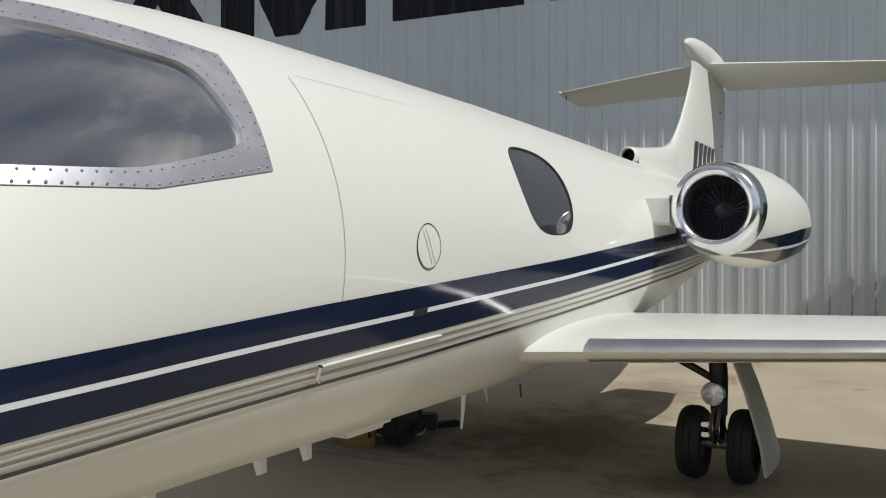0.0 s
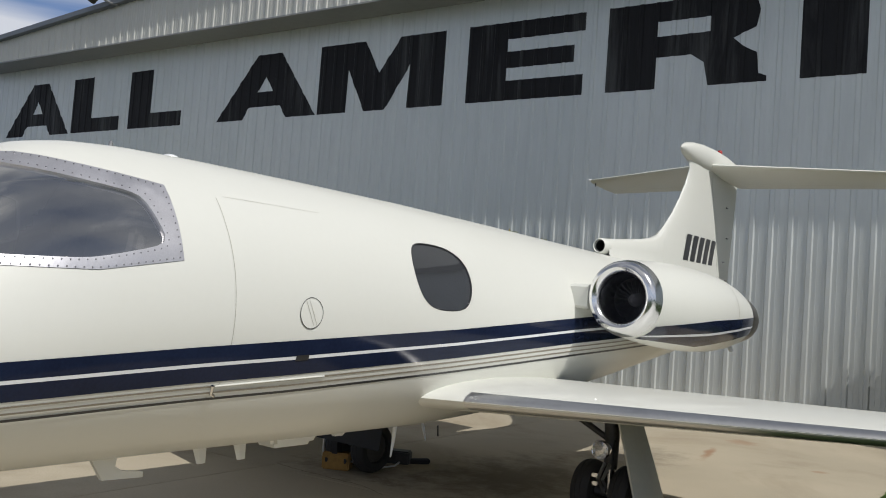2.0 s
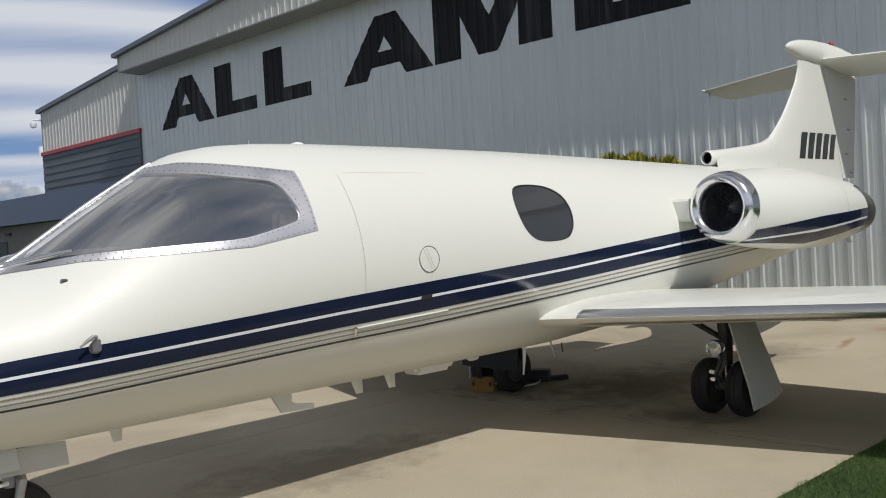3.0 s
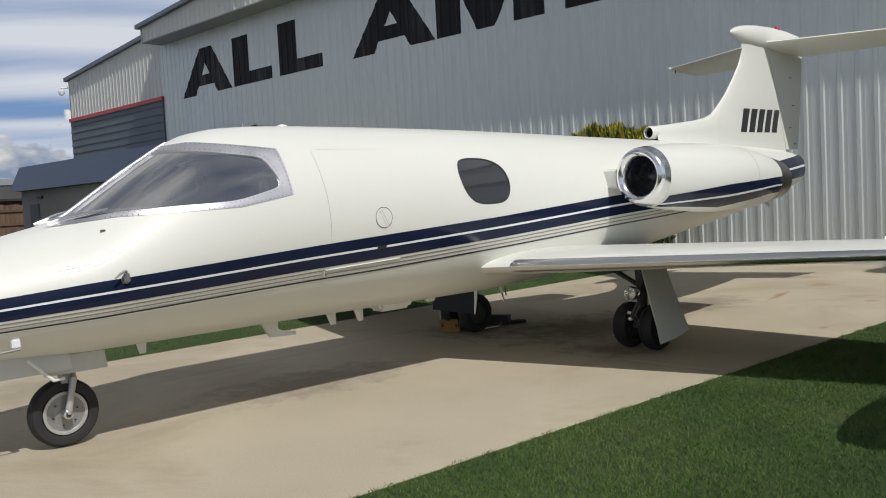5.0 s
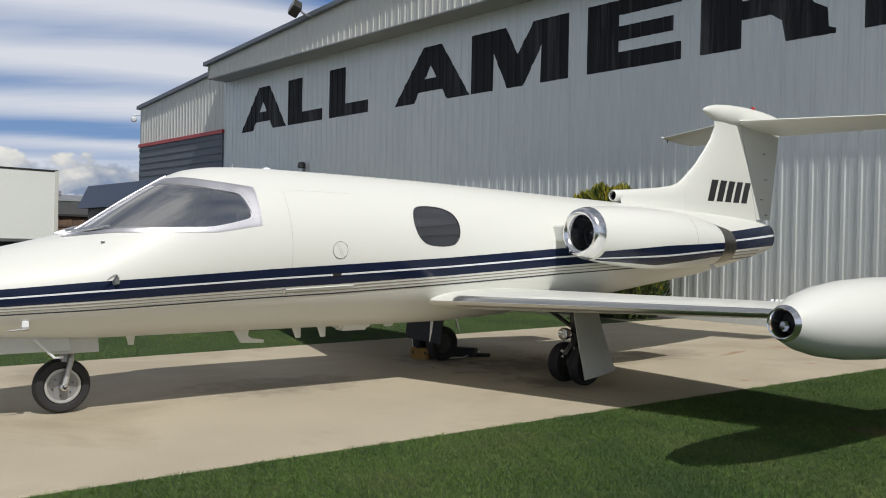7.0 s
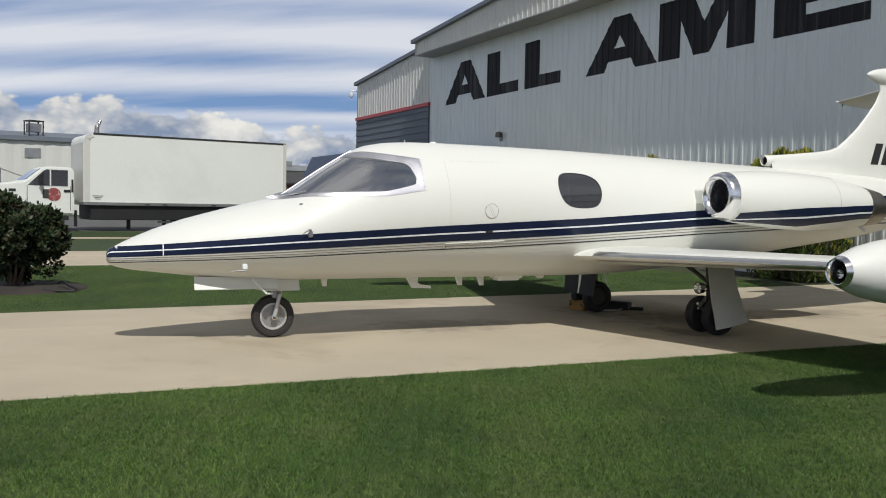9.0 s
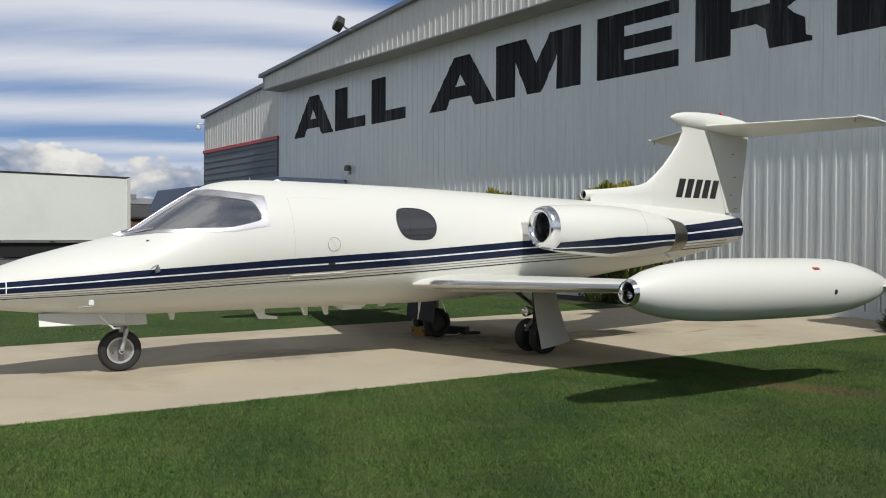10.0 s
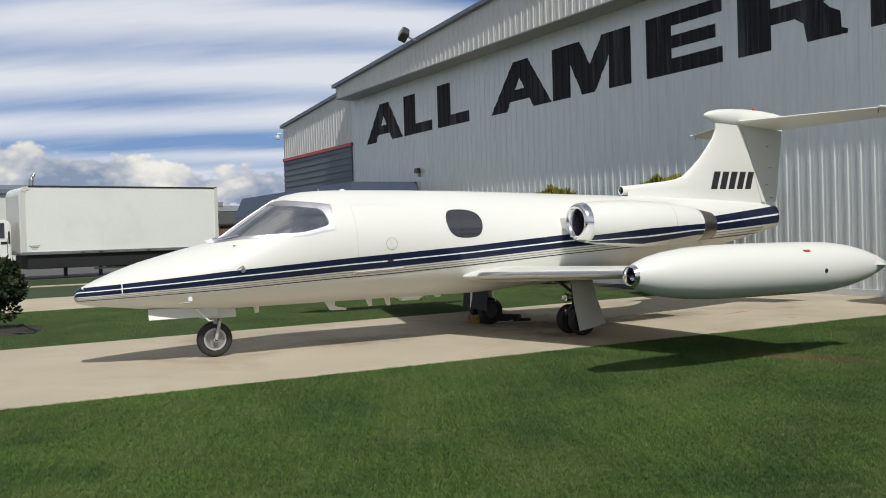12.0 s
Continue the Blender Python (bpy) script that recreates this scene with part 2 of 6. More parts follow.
SEAT = material("grey_leather", (0.17, 0.165, 0.16), 0.6, vary=0.2, bump=0.2)
CONCRETE = material("sunlit_concrete", (0.425, 0.370, 0.275), 0.86, vary=0.16, fine=70, coarse=0.55, bump=0.25, bump_scale=130, stain=((0.29, 0.235, 0.16), 0.52, 0.7), per_piece=0.05)


def spotted(mat, spots):
    """Adds stains, some with shade painted in, with a ragged outline: place, two radii, turn, colour, strength."""
    t = mat.node_tree
    b = t.nodes["Principled BSDF"]
    base = b.inputs["Base Color"].links[0].from_socket
    where = t.nodes.new("ShaderNodeTexCoord")
    rough_edge = node(t, "ShaderNodeTexNoise", Scale=3.5, Detail=9.0, Roughness=0.72)
    t.links.new(where.outputs["Object"], rough_edge.inputs["Vector"])
    for x, y, rx, ry, turn, colour, strength in spots:
        at = t.nodes.new("ShaderNodeMapping")
        at.vector_type = "TEXTURE"
        at.inputs["Location"].default_value, at.inputs["Rotation"].default_value, at.inputs["Scale"].default_value = (x, y, 0), (0, 0, radians(turn)), (rx, ry, 1e3)
        t.links.new(where.outputs["Object"], at.inputs[0])
        far = t.nodes.new("ShaderNodeVectorMath")
        far.operation = "LENGTH"
        t.links.new(at.outputs[0], far.inputs[0])
        reach = maths(t, "ADD", far.outputs["Value"], maths(t, "MULTIPLY", maths(t, "SUBTRACT", rough_edge.outputs["Fac"], 0.5), 2.6))
        base = mixed(t, ramp(t, [(0.25, (strength,) * 3), (1.0, (0, 0, 0))], reach), base, colour)
    t.links.new(base, b.inputs["Base Color"])


# the oil colour also paints in shade on the ground under the jet
RUST, OIL_SHADE = (0.30, 0.155, 0.075), (0.15, 0.125, 0.09)
spotted(CONCRETE, [(-1.45, 9.7, 0.07, 0.75, 10, RUST, 0.75), (-1.40, 10.95, 0.22, 0.30, 0, RUST, 0.45), (-0.21, 9.55, 0.10, 0.10, 0, RUST, 0.5), (0.07, 7.4, 0.05, 0.09, 0, RUST, 0.6), (-2.2, 11.8, 0.5, 0.25, 20, RUST, 0.35),
                   (-1.1, 5.3, 0.5, 0.40, 0, OIL_SHADE, 0.75), (-3.3, 5.6, 0.75, 0.55, 10, OIL_SHADE, 0.8), (-2.2, 6.4, 0.9, 1.5, 0, OIL_SHADE, 0.75), (-2.6, 2.8, 0.6, 1.3, 0, OIL_SHADE, 0.6), (-2.0, 8.6, 0.6, 1.0, 0, OIL_SHADE, 0.5), (-4.6, 1.0, 0.5, 0.7, 30, OIL_SHADE, 0.25)])
JOINT = material("dirty_joint", (0.10, 0.085, 0.065), 0.95, vary=0.3)
SOIL = material("lawn_soil", (0.027, 0.046, 0.012), 0.95, vary=0.35, fine=45, coarse=0.7, bump=0.6, bump_scale=60)
MULCH = material("dark_bark_mulch", (0.034, 0.027, 0.022), 0.95, vary=0.5, fine=50, bump=0.9, bump_scale=40)
ASPHALT = material("grey_asphalt", (0.09, 0.09, 0.088), 0.9, vary=0.2, fine=80, bump=0.3)
SHEET = material("grey_sheet_metal", (0.635, 0.665, 0.650), 0.41, 0.34, vary=0.09, fine=7, coarse=0.35, stain=((0.56, 0.60, 0.585), 0.5, 0.5), spec=0.6, stretch=(1, 1, 0.12), gloss_vary=0.2)
SHEET_PALE = material("pale_sheet_metal", (0.60, 0.60, 0.56), 0.45, 0.1, vary=0.05, fine=6, coarse=0.4, stretch=(1, 1, 0.15))
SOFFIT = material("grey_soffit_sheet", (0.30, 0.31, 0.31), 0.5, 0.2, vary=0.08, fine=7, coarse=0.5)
SIGN = material("black_wall_paint", (0.012, 0.012, 0.014), 0.6, vary=0.3, fine=9, coarse=2.2, stain=((0.085, 0.088, 0.09), 0.545, 0.85), stretch=(1, 1, 0.08), spec=0.25)
SLATE = material("slate_siding", (0.105, 0.125, 0.145), 0.6, vary=0.1, fine=10)
BLUE = material("blue_sheet_metal", (0.045, 0.065, 0.105), 0.45, 0.1, vary=0.1, fine=10)
ROOFTRIM = material("grey_roof_trim", (0.15, 0.17, 0.20), 0.5, 0.2, vary=0.1)
STUCCO = material("grey_stucco", (0.28, 0.275, 0.255), 0.9, vary=0.08, bump=0.3, bump_scale=80)
TIMBER = material("brown_fence_timber", (0.135, 0.085, 0.055), 0.85, vary=0.3, fine=30, coarse=2, stretch=(4, 4, 0.4), bump=0.3, per_piece=0.4)
TRUCKWHITE = material("white_truck_panel", (0.72, 0.74, 0.70), 0.4, vary=0.03, fine=8, coarse=0.5, stain=((0.60, 0.61, 0.57), 0.55, 0.4))
YELLOW = material("worn_yellow_timber", (0.31, 0.175, 0.045), 0.8, vary=0.3, fine=25, stain=((0.14, 0.09, 0.05), 0.52, 0.7))
LEAF_HEDGE = leaf_material("hedge_leaves", [(0.012, 0.026, 0.009), (0.028, 0.056, 0.014), (0.052, 0.088, 0.020), (0.115, 0.14, 0.028)])
LEAF_TIP = leaf_material("sunlit_yellow_shoots", [(0.11, 0.15, 0.02), (0.26, 0.25, 0.03), (0.42, 0.33, 0.03)])
LEAF_BUSH = leaf_material("bush_leaves", [(0.010, 0.021, 0.010), (0.020, 0.038, 0.015), (0.034, 0.058, 0.022), (0.075, 0.055, 0.040)])
BARK = material("brown_bark", (0.10, 0.07, 0.05), 0.9, vary=0.3, bump=0.6)
BLADE = leaf_material("lawn_blades", [(0.024, 0.058, 0.008), (0.056, 0.124, 0.017), (0.092, 0.172, 0.030), (0.165, 0.225, 0.070)], 0.6, patches=((0.125, 0.160, 0.050), (0.024, 0.070, 0.014)))
BROWNBLADE = leaf_material("dry_lawn_blades", [(0.13, 0.11, 0.055), (0.19, 0.15, 0.08), (0.10, 0.12, 0.04)], 0.7)
HAZE = material("far_hills", (0.16, 0.19, 0.24), 0.95, vary=0.1, fine=0.02, coarse=0.005)


# ---- building blocks ----
def part(name, bm, mat, parent=None, label="", smooth=False):
    """Links a bmesh as one mesh object, under parent where one is given."""
    mesh = bpy.data.meshes.new(name)
    bm.normal_update()
    bm.to_mesh(mesh)
    bm.free()
    for m in mat if isinstance(mat, (list, tuple)) else [mat]:
        mesh.materials.append(m)
    if smooth:
        mesh.polygons.foreach_set("use_smooth", [True] * len(mesh.polygons))
        mesh.set_sharp_from_angle(angle=radians(40))
    ob = new(name, mesh)
    if parent:
        ob.parent = parent
    if label:
        ob["label"] = label
    return ob


def thing(name, label, category, m=None, group="", kind=""):
    ob = new(name)
    ob.empty_display_size = 0.2
    if m:
        ob.matrix_world = m
    return tagged(ob, label, category, group, kind)


def quads(rows, closed=False, caps=False, bm=None):
    """A skin over rows of points."""
    bm = bm or bmesh.new()
    vs = [[bm.verts.new(p) for p in row] for row in rows]
    n = len(rows[0])
    for a, b in zip(vs, vs[1:]):
        for i in range(n if closed else n - 1):
            j = (i + 1) % n
            bm.faces.new((a[i], a[j], b[j], b[i]))
    if caps:
        bm.faces.new(vs[0][::-1])
        bm.faces.new(vs[-1])
    return bm


def tidy(bm):
    bmesh.ops.recalc_face_normals(bm, faces=bm.faces)
    return bm


def box(size, at=(0, 0, 0), bevel=0.0, turn=None, bm=None, taper=1.0):
    bm = bm or bmesh.new()
    made = bmesh.ops.create_cube(bm, size=1.0)["verts"]
    for v in made:
        k = taper if v.co.z > 0 else 1.0
        v.co = Vector((v.co.x * size[0] * k, v.co.y * size[1] * k, v.co.z * size[2]))
    if bevel:
        edges = list({e for v in made for e in v.link_edges})
        made = bmesh.ops.bevel(bm, geom=edges, offset=bevel, segments=2, affect="EDGES", clamp_overlap=True)["verts"]
        made = list({v for v in made})
    if turn:
        bmesh.ops.rotate(bm, verts=made, cent=(0, 0, 0), matrix=turn)
    bmesh.ops.translate(bm, verts=made, vec=at)
    return bm


def revolve(profile, n=40, at=(0, 0, 0), axis="Y", close=True, squash=1.0, bm=None):
    """Turns (along, radius) round an axis through at."""
    rows = []
    for a, r in profile:
        row = []
        for i in range(n):
            c, s = r * math.cos(2 * math.pi * i / n), r * math.sin(2 * math.pi * i / n) * squash
            p = {"Y": (c, a, s), "Z": (c, s, a), "X": (a, c, s)}[axis]
            row.append((p[0] + at[0], p[1] + at[1], p[2] + at[2]))
        rows.append(row)
    return tidy(quads(rows, True, close, bm))


def tube(path, radius, n=10, bm=None):
    """A round bar along a path; radius may vary point by point."""
    path = [Vector(p) for p in path]
    radii = radius if isinstance(radius, (list, tuple)) else [radius] * len(path)
    rows = []
    for i, p in enumerate(path):
        way = (path[min(i + 1, len(path) - 1)] - path[max(i - 1, 0)]).normalized()
        side = way.orthogonal().normalized() if abs(way.z) > 0.95 else way.cross(Vector((0, 0, 1))).normalized()
        up = side.cross(way)
        rows.append([p + radii[i] * (math.cos(2 * math.pi * k / n) * side + math.sin(2 * math.pi * k / n) * up) for k in range(n)])
    return tidy(quads(rows, True, True, bm))


def plate(points, thick, bm=None):
    """A flat polygon given by points in space, made thick along its normal."""
    bm = bm or bmesh.new()
    ps = [Vector(p) for p in points]
    nrm = sum(((ps[i] - ps[0]).cross(ps[i + 1] - ps[0]) for i in range(1, len(ps) - 1)), Vector()).normalized()
    rows = [[p - nrm * thick / 2 for p in ps], [p + nrm * thick / 2 for p in ps]]
    return tidy(quads(rows, True, True, bm))


def bevelled(bm, offset=0.01, angle=30):
    edges = [e for e in bm.edges if len(e.link_faces) == 2 and e.calc_face_angle(0) > radians(angle)]
    bmesh.ops.bevel(bm, geom=edges, offset=offset, segments=2, affect="EDGES", clamp_overlap=True)
    return bm


# ---- the jet: x to its left, y aft from the nose, z up ----
JET = pose(-2.4525, -1.25, 0, 0, 0, -3.0)
jet = thing("business_jet", "ivory small business jet with navy stripes parked on concrete", "airplane", JET)

STATION = np.linspace(0, 12.42, 1243)


def smooth_curve(points, sigma=0.05):
    xs, ys = np.array(points, float).T
    line = np.interp(STATION, xs, ys)
    k = np.arange(-30, 31) * 0.01
    g = np.exp(-0.5 * (k / sigma) ** 2)
    padded = np.r_[2 * line[0] - line[30:0:-1], line, 2 * line[-1] - line[-2:-32:-1]]
    return np.convolve(padded, g / g.sum(), "valid")


TOP = smooth_curve([(0, 0.90), (0.05, 0.955), (0.12, 1.01), (0.23, 1.068), (0.35, 1.124), (0.52, 1.196), (0.8, 1.297), (1.22, 1.413), (1.55, 1.495), (1.84, 1.562),
                    (2.29, 1.870), (2.61, 2.068), (2.78, 2.150), (3.02, 2.197), (3.3, 2.217), (3.7, 2.224), (4.5, 2.220), (5.46, 2.208), (6.5, 2.180), (7.57, 2.147), (8.6, 2.118),
                    (9.6, 2.085), (10.6, 2.045), (11.4, 2.005), (12.0, 1.96), (12.42, 1.905)], 0.04)
BOTTOM = smooth_curve([(0, 0.885), (0.04, 0.84), (0.12, 0.80), (0.3, 0.765), (0.52, 0.742), (0.88, 0.700), (1.3, 0.668), (1.9, 0.638), (2.6, 0.637), (3.5, 0.638), (4.8, 0.634), (5.8, 0.637),
                       (6.6, 0.676), (7.5, 0.760), (8.5, 0.885), (9.7, 1.035), (10.5, 1.135), (11.37, 1.29), (12.1, 1.43), (12.42, 1.505)], 0.06)
WIDE = smooth_curve([(0, 0.012), (0.04, 0.075), (0.12, 0.15), (0.23, 0.205), (0.35, 0.262), (0.52, 0.330), (0.8, 0.425), (1.22, 0.545), (1.84, 0.665), (2.3, 0.708), (2.8, 0.737), (3.4, 0.750),
                     (4.2, 0.756), (6.2, 0.756), (7.0, 0.748), (7.8, 0.718), (8.6, 0.662), (9.6, 0.56), (10.5, 0.45), (11.4, 0.32), (12.0, 0.22), (12.42, 0.13)], 0.05)
MIDDLE = smooth_curve([(0, 0.893), (0.35, 0.93), (0.8, 0.99), (1.4, 1.06), (1.84, 1.11), (2.4, 1.25), (3.0, 1.37), (3.6, 1.415), (5.5, 1.412), (7.0, 1.43), (8.5, 1.50), (10.0, 1.60), (12.42, 1.70)], 0.1)


def ring(s):
    i = min(max(s, 0.0), 12.42) / 0.01
    k = np.arange(len(STATION))
    return [float(np.interp(i, k, c)) for c in (TOP, BOTTOM, WIDE, MIDDLE)]


def skin(s, angle, off=0.0, side=1):
    """A point on the hull; the angle goes from the widest line up."""
    if s < 0.10:      # blunt rounded tip
        p = skin(0.10, angle, off, side)
        f = math.sqrt(max(0.0, 1 - ((0.10 - s) / 0.05) ** 2)) + off * 2
        return Vector((p.x * f, s - off * 0.8, 0.899 + (p.z - 0.899) * f))
    top, low, wide, mid = ring(s)
    tall = top - mid if math.sin(angle) >= 0 else mid - low
    c, q = math.cos(angle), math.sin(angle)
    nx, nz = c / max(wide, 0.01), q / max(tall, 0.01)
    size = math.hypot(nx, nz)
    return Vector((side * (wide * c + off * nx / size), s, mid + tall * q + off * nz / size))


def angle_at(s, z):
    s = max(s, 0.10)
    top, low, wide, mid = ring(s)
    q = (z - mid) / (top - mid) if z >= mid else (z - mid) / (mid - low)
    return math.asin(min(1.0, max(-1.0, q)))


def resampled(points, n, rounding=0):
    """A closed outline of n points at even steps, its corners cut so many times."""
    ps = [np.array(p, float) for p in points]
    for _ in range(rounding):
        ps = [q for a, b in zip(ps, ps[1:] + ps[:1]) for q in (0.75 * a + 0.25 * b, 0.25 * a + 0.75 * b)]
    ps = np.array(ps + ps[:1])
    run = np.r_[0, np.cumsum(np.linalg.norm(np.diff(ps, axis=0), axis=1))]
    at = np.linspace(0, run[-1], n, endpoint=False)
    return np.stack([np.interp(at, run, ps[:, 0]), np.interp(at, run, ps[:, 1])], 1)


def inside(poly, s, z):
    hit = False
    for (x0, y0), (x1, y1) in zip(poly, np.roll(poly, -1, 0)):
        if (y0 > z) != (y1 > z) and s < (x1 - x0) * (z - y0) / (y1 - y0) + x0:
            hit = not hit
    return hit


# glazed openings in the side, as outlines of station and height
CAB_GLASS = [(4.985, 1.772), (5.022, 1.862), (5.10, 1.892), (5.245, 1.896), (5.405, 1.881), (5.527, 1.818), (5.562, 1.69), (5.518, 1.555), (5.42, 1.500), (5.15, 1.500), (5.038, 1.562), (4.990, 1.665)]
N_EDGE = 72


def cockpit_outlines():
    """Matching outlines of the frame's outer edge and of the glass, from the rear upper corner round by the sill and up the centre post."""
    outer = [(3.29, 2.006), (3.288, 1.655), (2.87, 1.584), (2.46, 1.572), (2.05, 1.560), (1.70, 1.514)]
    inner = [(3.138, 1.938), (3.222, 1.722), (2.84, 1.628), (2.44, 1.612), (2.06, 1.592), (1.85, 1.548)]
    crest_o = [(s, float(np.interp(s, STATION, TOP)) - 0.0006) for s in (1.80, 2.0, 2.2, 2.4, 2.6)]
    crest_i = [(s, float(np.interp(s, STATION, TOP)) - 0.004) for s in (1.90, 2.07, 2.25, 2.42, 2.53)]
    outer += crest_o + [(2.70, 2.074), (3.0, 2.040)]
    inner += crest_i + [(2.58, 2.012), (2.88, 1.972)]

    def fine(ps):
        out = []
        for a, b in zip(ps, ps[1:] + ps[:1]):
            out += [(a[0] + (b[0] - a[0]) * k / 6, a[1] + (b[1] - a[1]) * k / 6) for k in range(6)]
        return out

    def eased(ps):
        # round the two rear corners a little
        ps = np.array(ps)
        for _ in range(2):
            ps = 0.25 * np.roll(ps, 1, 0) + 0.5 * ps + 0.25 * np.roll(ps, -1, 0)
        return [tuple(p) for p in ps]

    return fine(outer), eased(fine(inner))


COCK_OUT, COCK_IN = cockpit_outlines()
CAB_IN = resampled([(5.255 + (s - 5.255) * 1.025, 1.70 + (z - 1.70) * 1.03) for s, z in CAB_GLASS], N_EDGE, 2)
COCK_CUT = np.array([(0.55 * a[0] + 0.45 * b[0], 0.55 * a[1] + 0.45 * b[1]) for a, b in zip(COCK_IN, COCK_OUT)])
CAB_CUT = resampled([(5.255 + (s - 5.255) * 1.10, 1.70 + (z - 1.70) * 1.14) for s, z in CAB_GLASS], N_EDGE, 2)
CAB_OUT = resampled([(5.255 + (s - 5.255) * 1.32, 1.70 + (z - 1.70) * 1.45) for s, z in CAB_GLASS], N_EDGE, 2)


def ring_patch(outer, inner, off_out, off_in, side, steps=3):
    rows = []
    for k in range(steps + 1):
        f = k / steps
        row = []
        for (s0, z0), (s1, z1) in zip(outer, inner):
            a0, a1 = angle_at(s0, z0), angle_at(s1, z1)
            row.append(skin(s0 + (s1 - s0) * f, a0 + (a1 - a0) * f, off_out + (off_in - off_out) * f, side))
        rows.append(row)
    return rows


def filled_patch(outline, off, side, steps=7, bulge=0.0):
    pts = [(s, angle_at(s, z)) for s, z in outline]
    cs, ca = sum(p[0] for p in pts) / len(pts), sum(p[1] for p in pts) / len(pts)
    rows = []
    for k in range(steps):
        f = 1 - k / steps
        rows.append([skin(cs + (s - cs) * f, ca + (a - ca) * f, off + bulge * (1 - f * f), side) for s, a in pts])
    bm = quads(rows, True)
    bm.verts.ensure_lookup_table()
    last = [bm.verts[len(pts) * (steps - 1) + i] for i in range(len(pts))]
    hub = bm.verts.new(skin(cs, ca, off + bulge, side))
    for a, b in zip(last, last[1:] + last[:1]):
        bm.faces.new((a, b, hub))
    return tidy(bm)


def band(s0, s1, upper, lower, off, side, rows=3, step=0.06):
    """A strip of paint along the hull between two heights that depend on the station."""
    n = max(2, int((s1 - s0) / step))
    out = []
    stations = [s0 + (s1 - s0) * i / n for i in range(n + 1)]
    if s0 < 0.10:
        stations = sorted(stations + [0.055, 0.06, 0.068, 0.078, 0.088, 0.10, 0.125, 0.16, 0.2])
    for s in stations:
        a, b = angle_at(s, upper(s)), angle_at(s, lower(s))
        out.append([skin(s, a + (b - a) * k / rows, off, side) for k in range(rows + 1)])
    return quads(out)


def build_hull():
    stations = sorted({round(v, 4) for v in [0.0504, 0.052, 0.055, 0.06, 0.068, 0.078, 0.088, 0.10, 0.125, 0.16, 0.2, 0.25, 0.3, 0.36, 0.43] + list(np.arange(0.5, 12.42, 0.04)) + [12.42]})
    n = 112
    bm = bmesh.new()
    rows = [[skin(s, 2 * math.pi * k / n) for k in range(n)] for s in stations]
    quads(rows, True, False, bm)
    tip = bm.verts.new((0, 0.05, 0.899))
    bm.verts.ensure_lookup_table()
    for k in range(n):
        bm.faces.new((bm.verts[k], bm.verts[(k + 1) % n], tip))
    end = [bm.verts[n * (len(rows) - 1) + k] for k in range(n)]
    bm.faces.new(end)
    tidy(bm)
    out = []
    for f in bm.faces:
        c = f.calc_center_median()
        if 1.7 < c.y < 3.4 and c.z > 1.5 and inside(COCK_CUT, c.y, c.z):
            out.append(f)
        elif 4.8 < c.y < 5.6 and c.z > 1.45 and inside(CAB_CUT, c.y, c.z):
            out.append(f)
    bmesh.ops.delete(bm, geom=out, context="FACES")
    return part("fuselage", bm, IVORY, jet, smooth=True)


fuselage = build_hull()


def liner():
    """The dark cabin inside, a little within the hull."""
    n = 40
    rows = [[skin(s, 2 * math.pi * k / n, -0.07) for k in range(n)] for s in np.arange(1.75, 6.41, 0.15)]
    bm = quads(rows, True, True)
    out = []
    for f in bm.faces:
        c = f.calc_center_median()
        if 1.8 < c.y < 3.3 and c.z > 1.5 and len(f.verts) == 4:
            out.append(f)
        elif 4.85 < c.y < 5.6 and 1.42 < c.z < 1.98 and len(f.verts) == 4:
            out.append(f)
    bmesh.ops.delete(bm, geom=out, context="FACES")
    part("cabin_lining", tidy(bm), INNER, jet, "dark cabin lining seen through the glazing", True)
    for x in (-0.33, 0.33):
        seat = part("pilot_seat", bevelled(box((0.42, 0.42, 0.12), (x, 2.95, 1.12)), 0.03), SEAT, jet, "grey leather pilot seat")
        part("backrest", bevelled(box((0.40, 0.10, 0.62), (x, 3.14, 1.48), turn=Matrix.Rotation(radians(-8), 3, "X")), 0.03), SEAT, seat)
        part("headrest", bevelled(box((0.26, 0.09, 0.16), (x, 3.20, 1.80)), 0.03), SEAT, seat)
    part("instrument_panel", bevelled(box((1.05, 0.30, 0.42), (0, 2.18, 1.36), taper=0.9), 0.03), BLACK, jet, "dark instrument panel and glare shield")
    for x in (-0.33, 0.33):
        part("control_yoke", tube([(x - 0.14, 2.50, 1.50), (x - 0.13, 2.49, 1.38), (x, 2.47, 1.33), (x + 0.13, 2.49, 1.38), (x + 0.14, 2.50, 1.50)], 0.014), BLACK, jet)


liner()


def stripe_top(s):
    return float(np.interp(s, [0, 0.58, 1.2, 1.83, 2.7, 3.4, 4.02, 5.4, 7.0, 9.0, 12.42], [1.0, 1.048, 1.102, 1.158, 1.216, 1.262, 1.297, 1.374, 1.487, 1.60, 1.905]))


def stripe_span(s):
    return float(np.interp(s, [0, 0.58, 1.83, 4.02, 5.4, 7.0, 9.0, 12.42], [0.102, 0.116, 0.154, 0.184, 0.188, 0.20, 0.215, 0.32]))


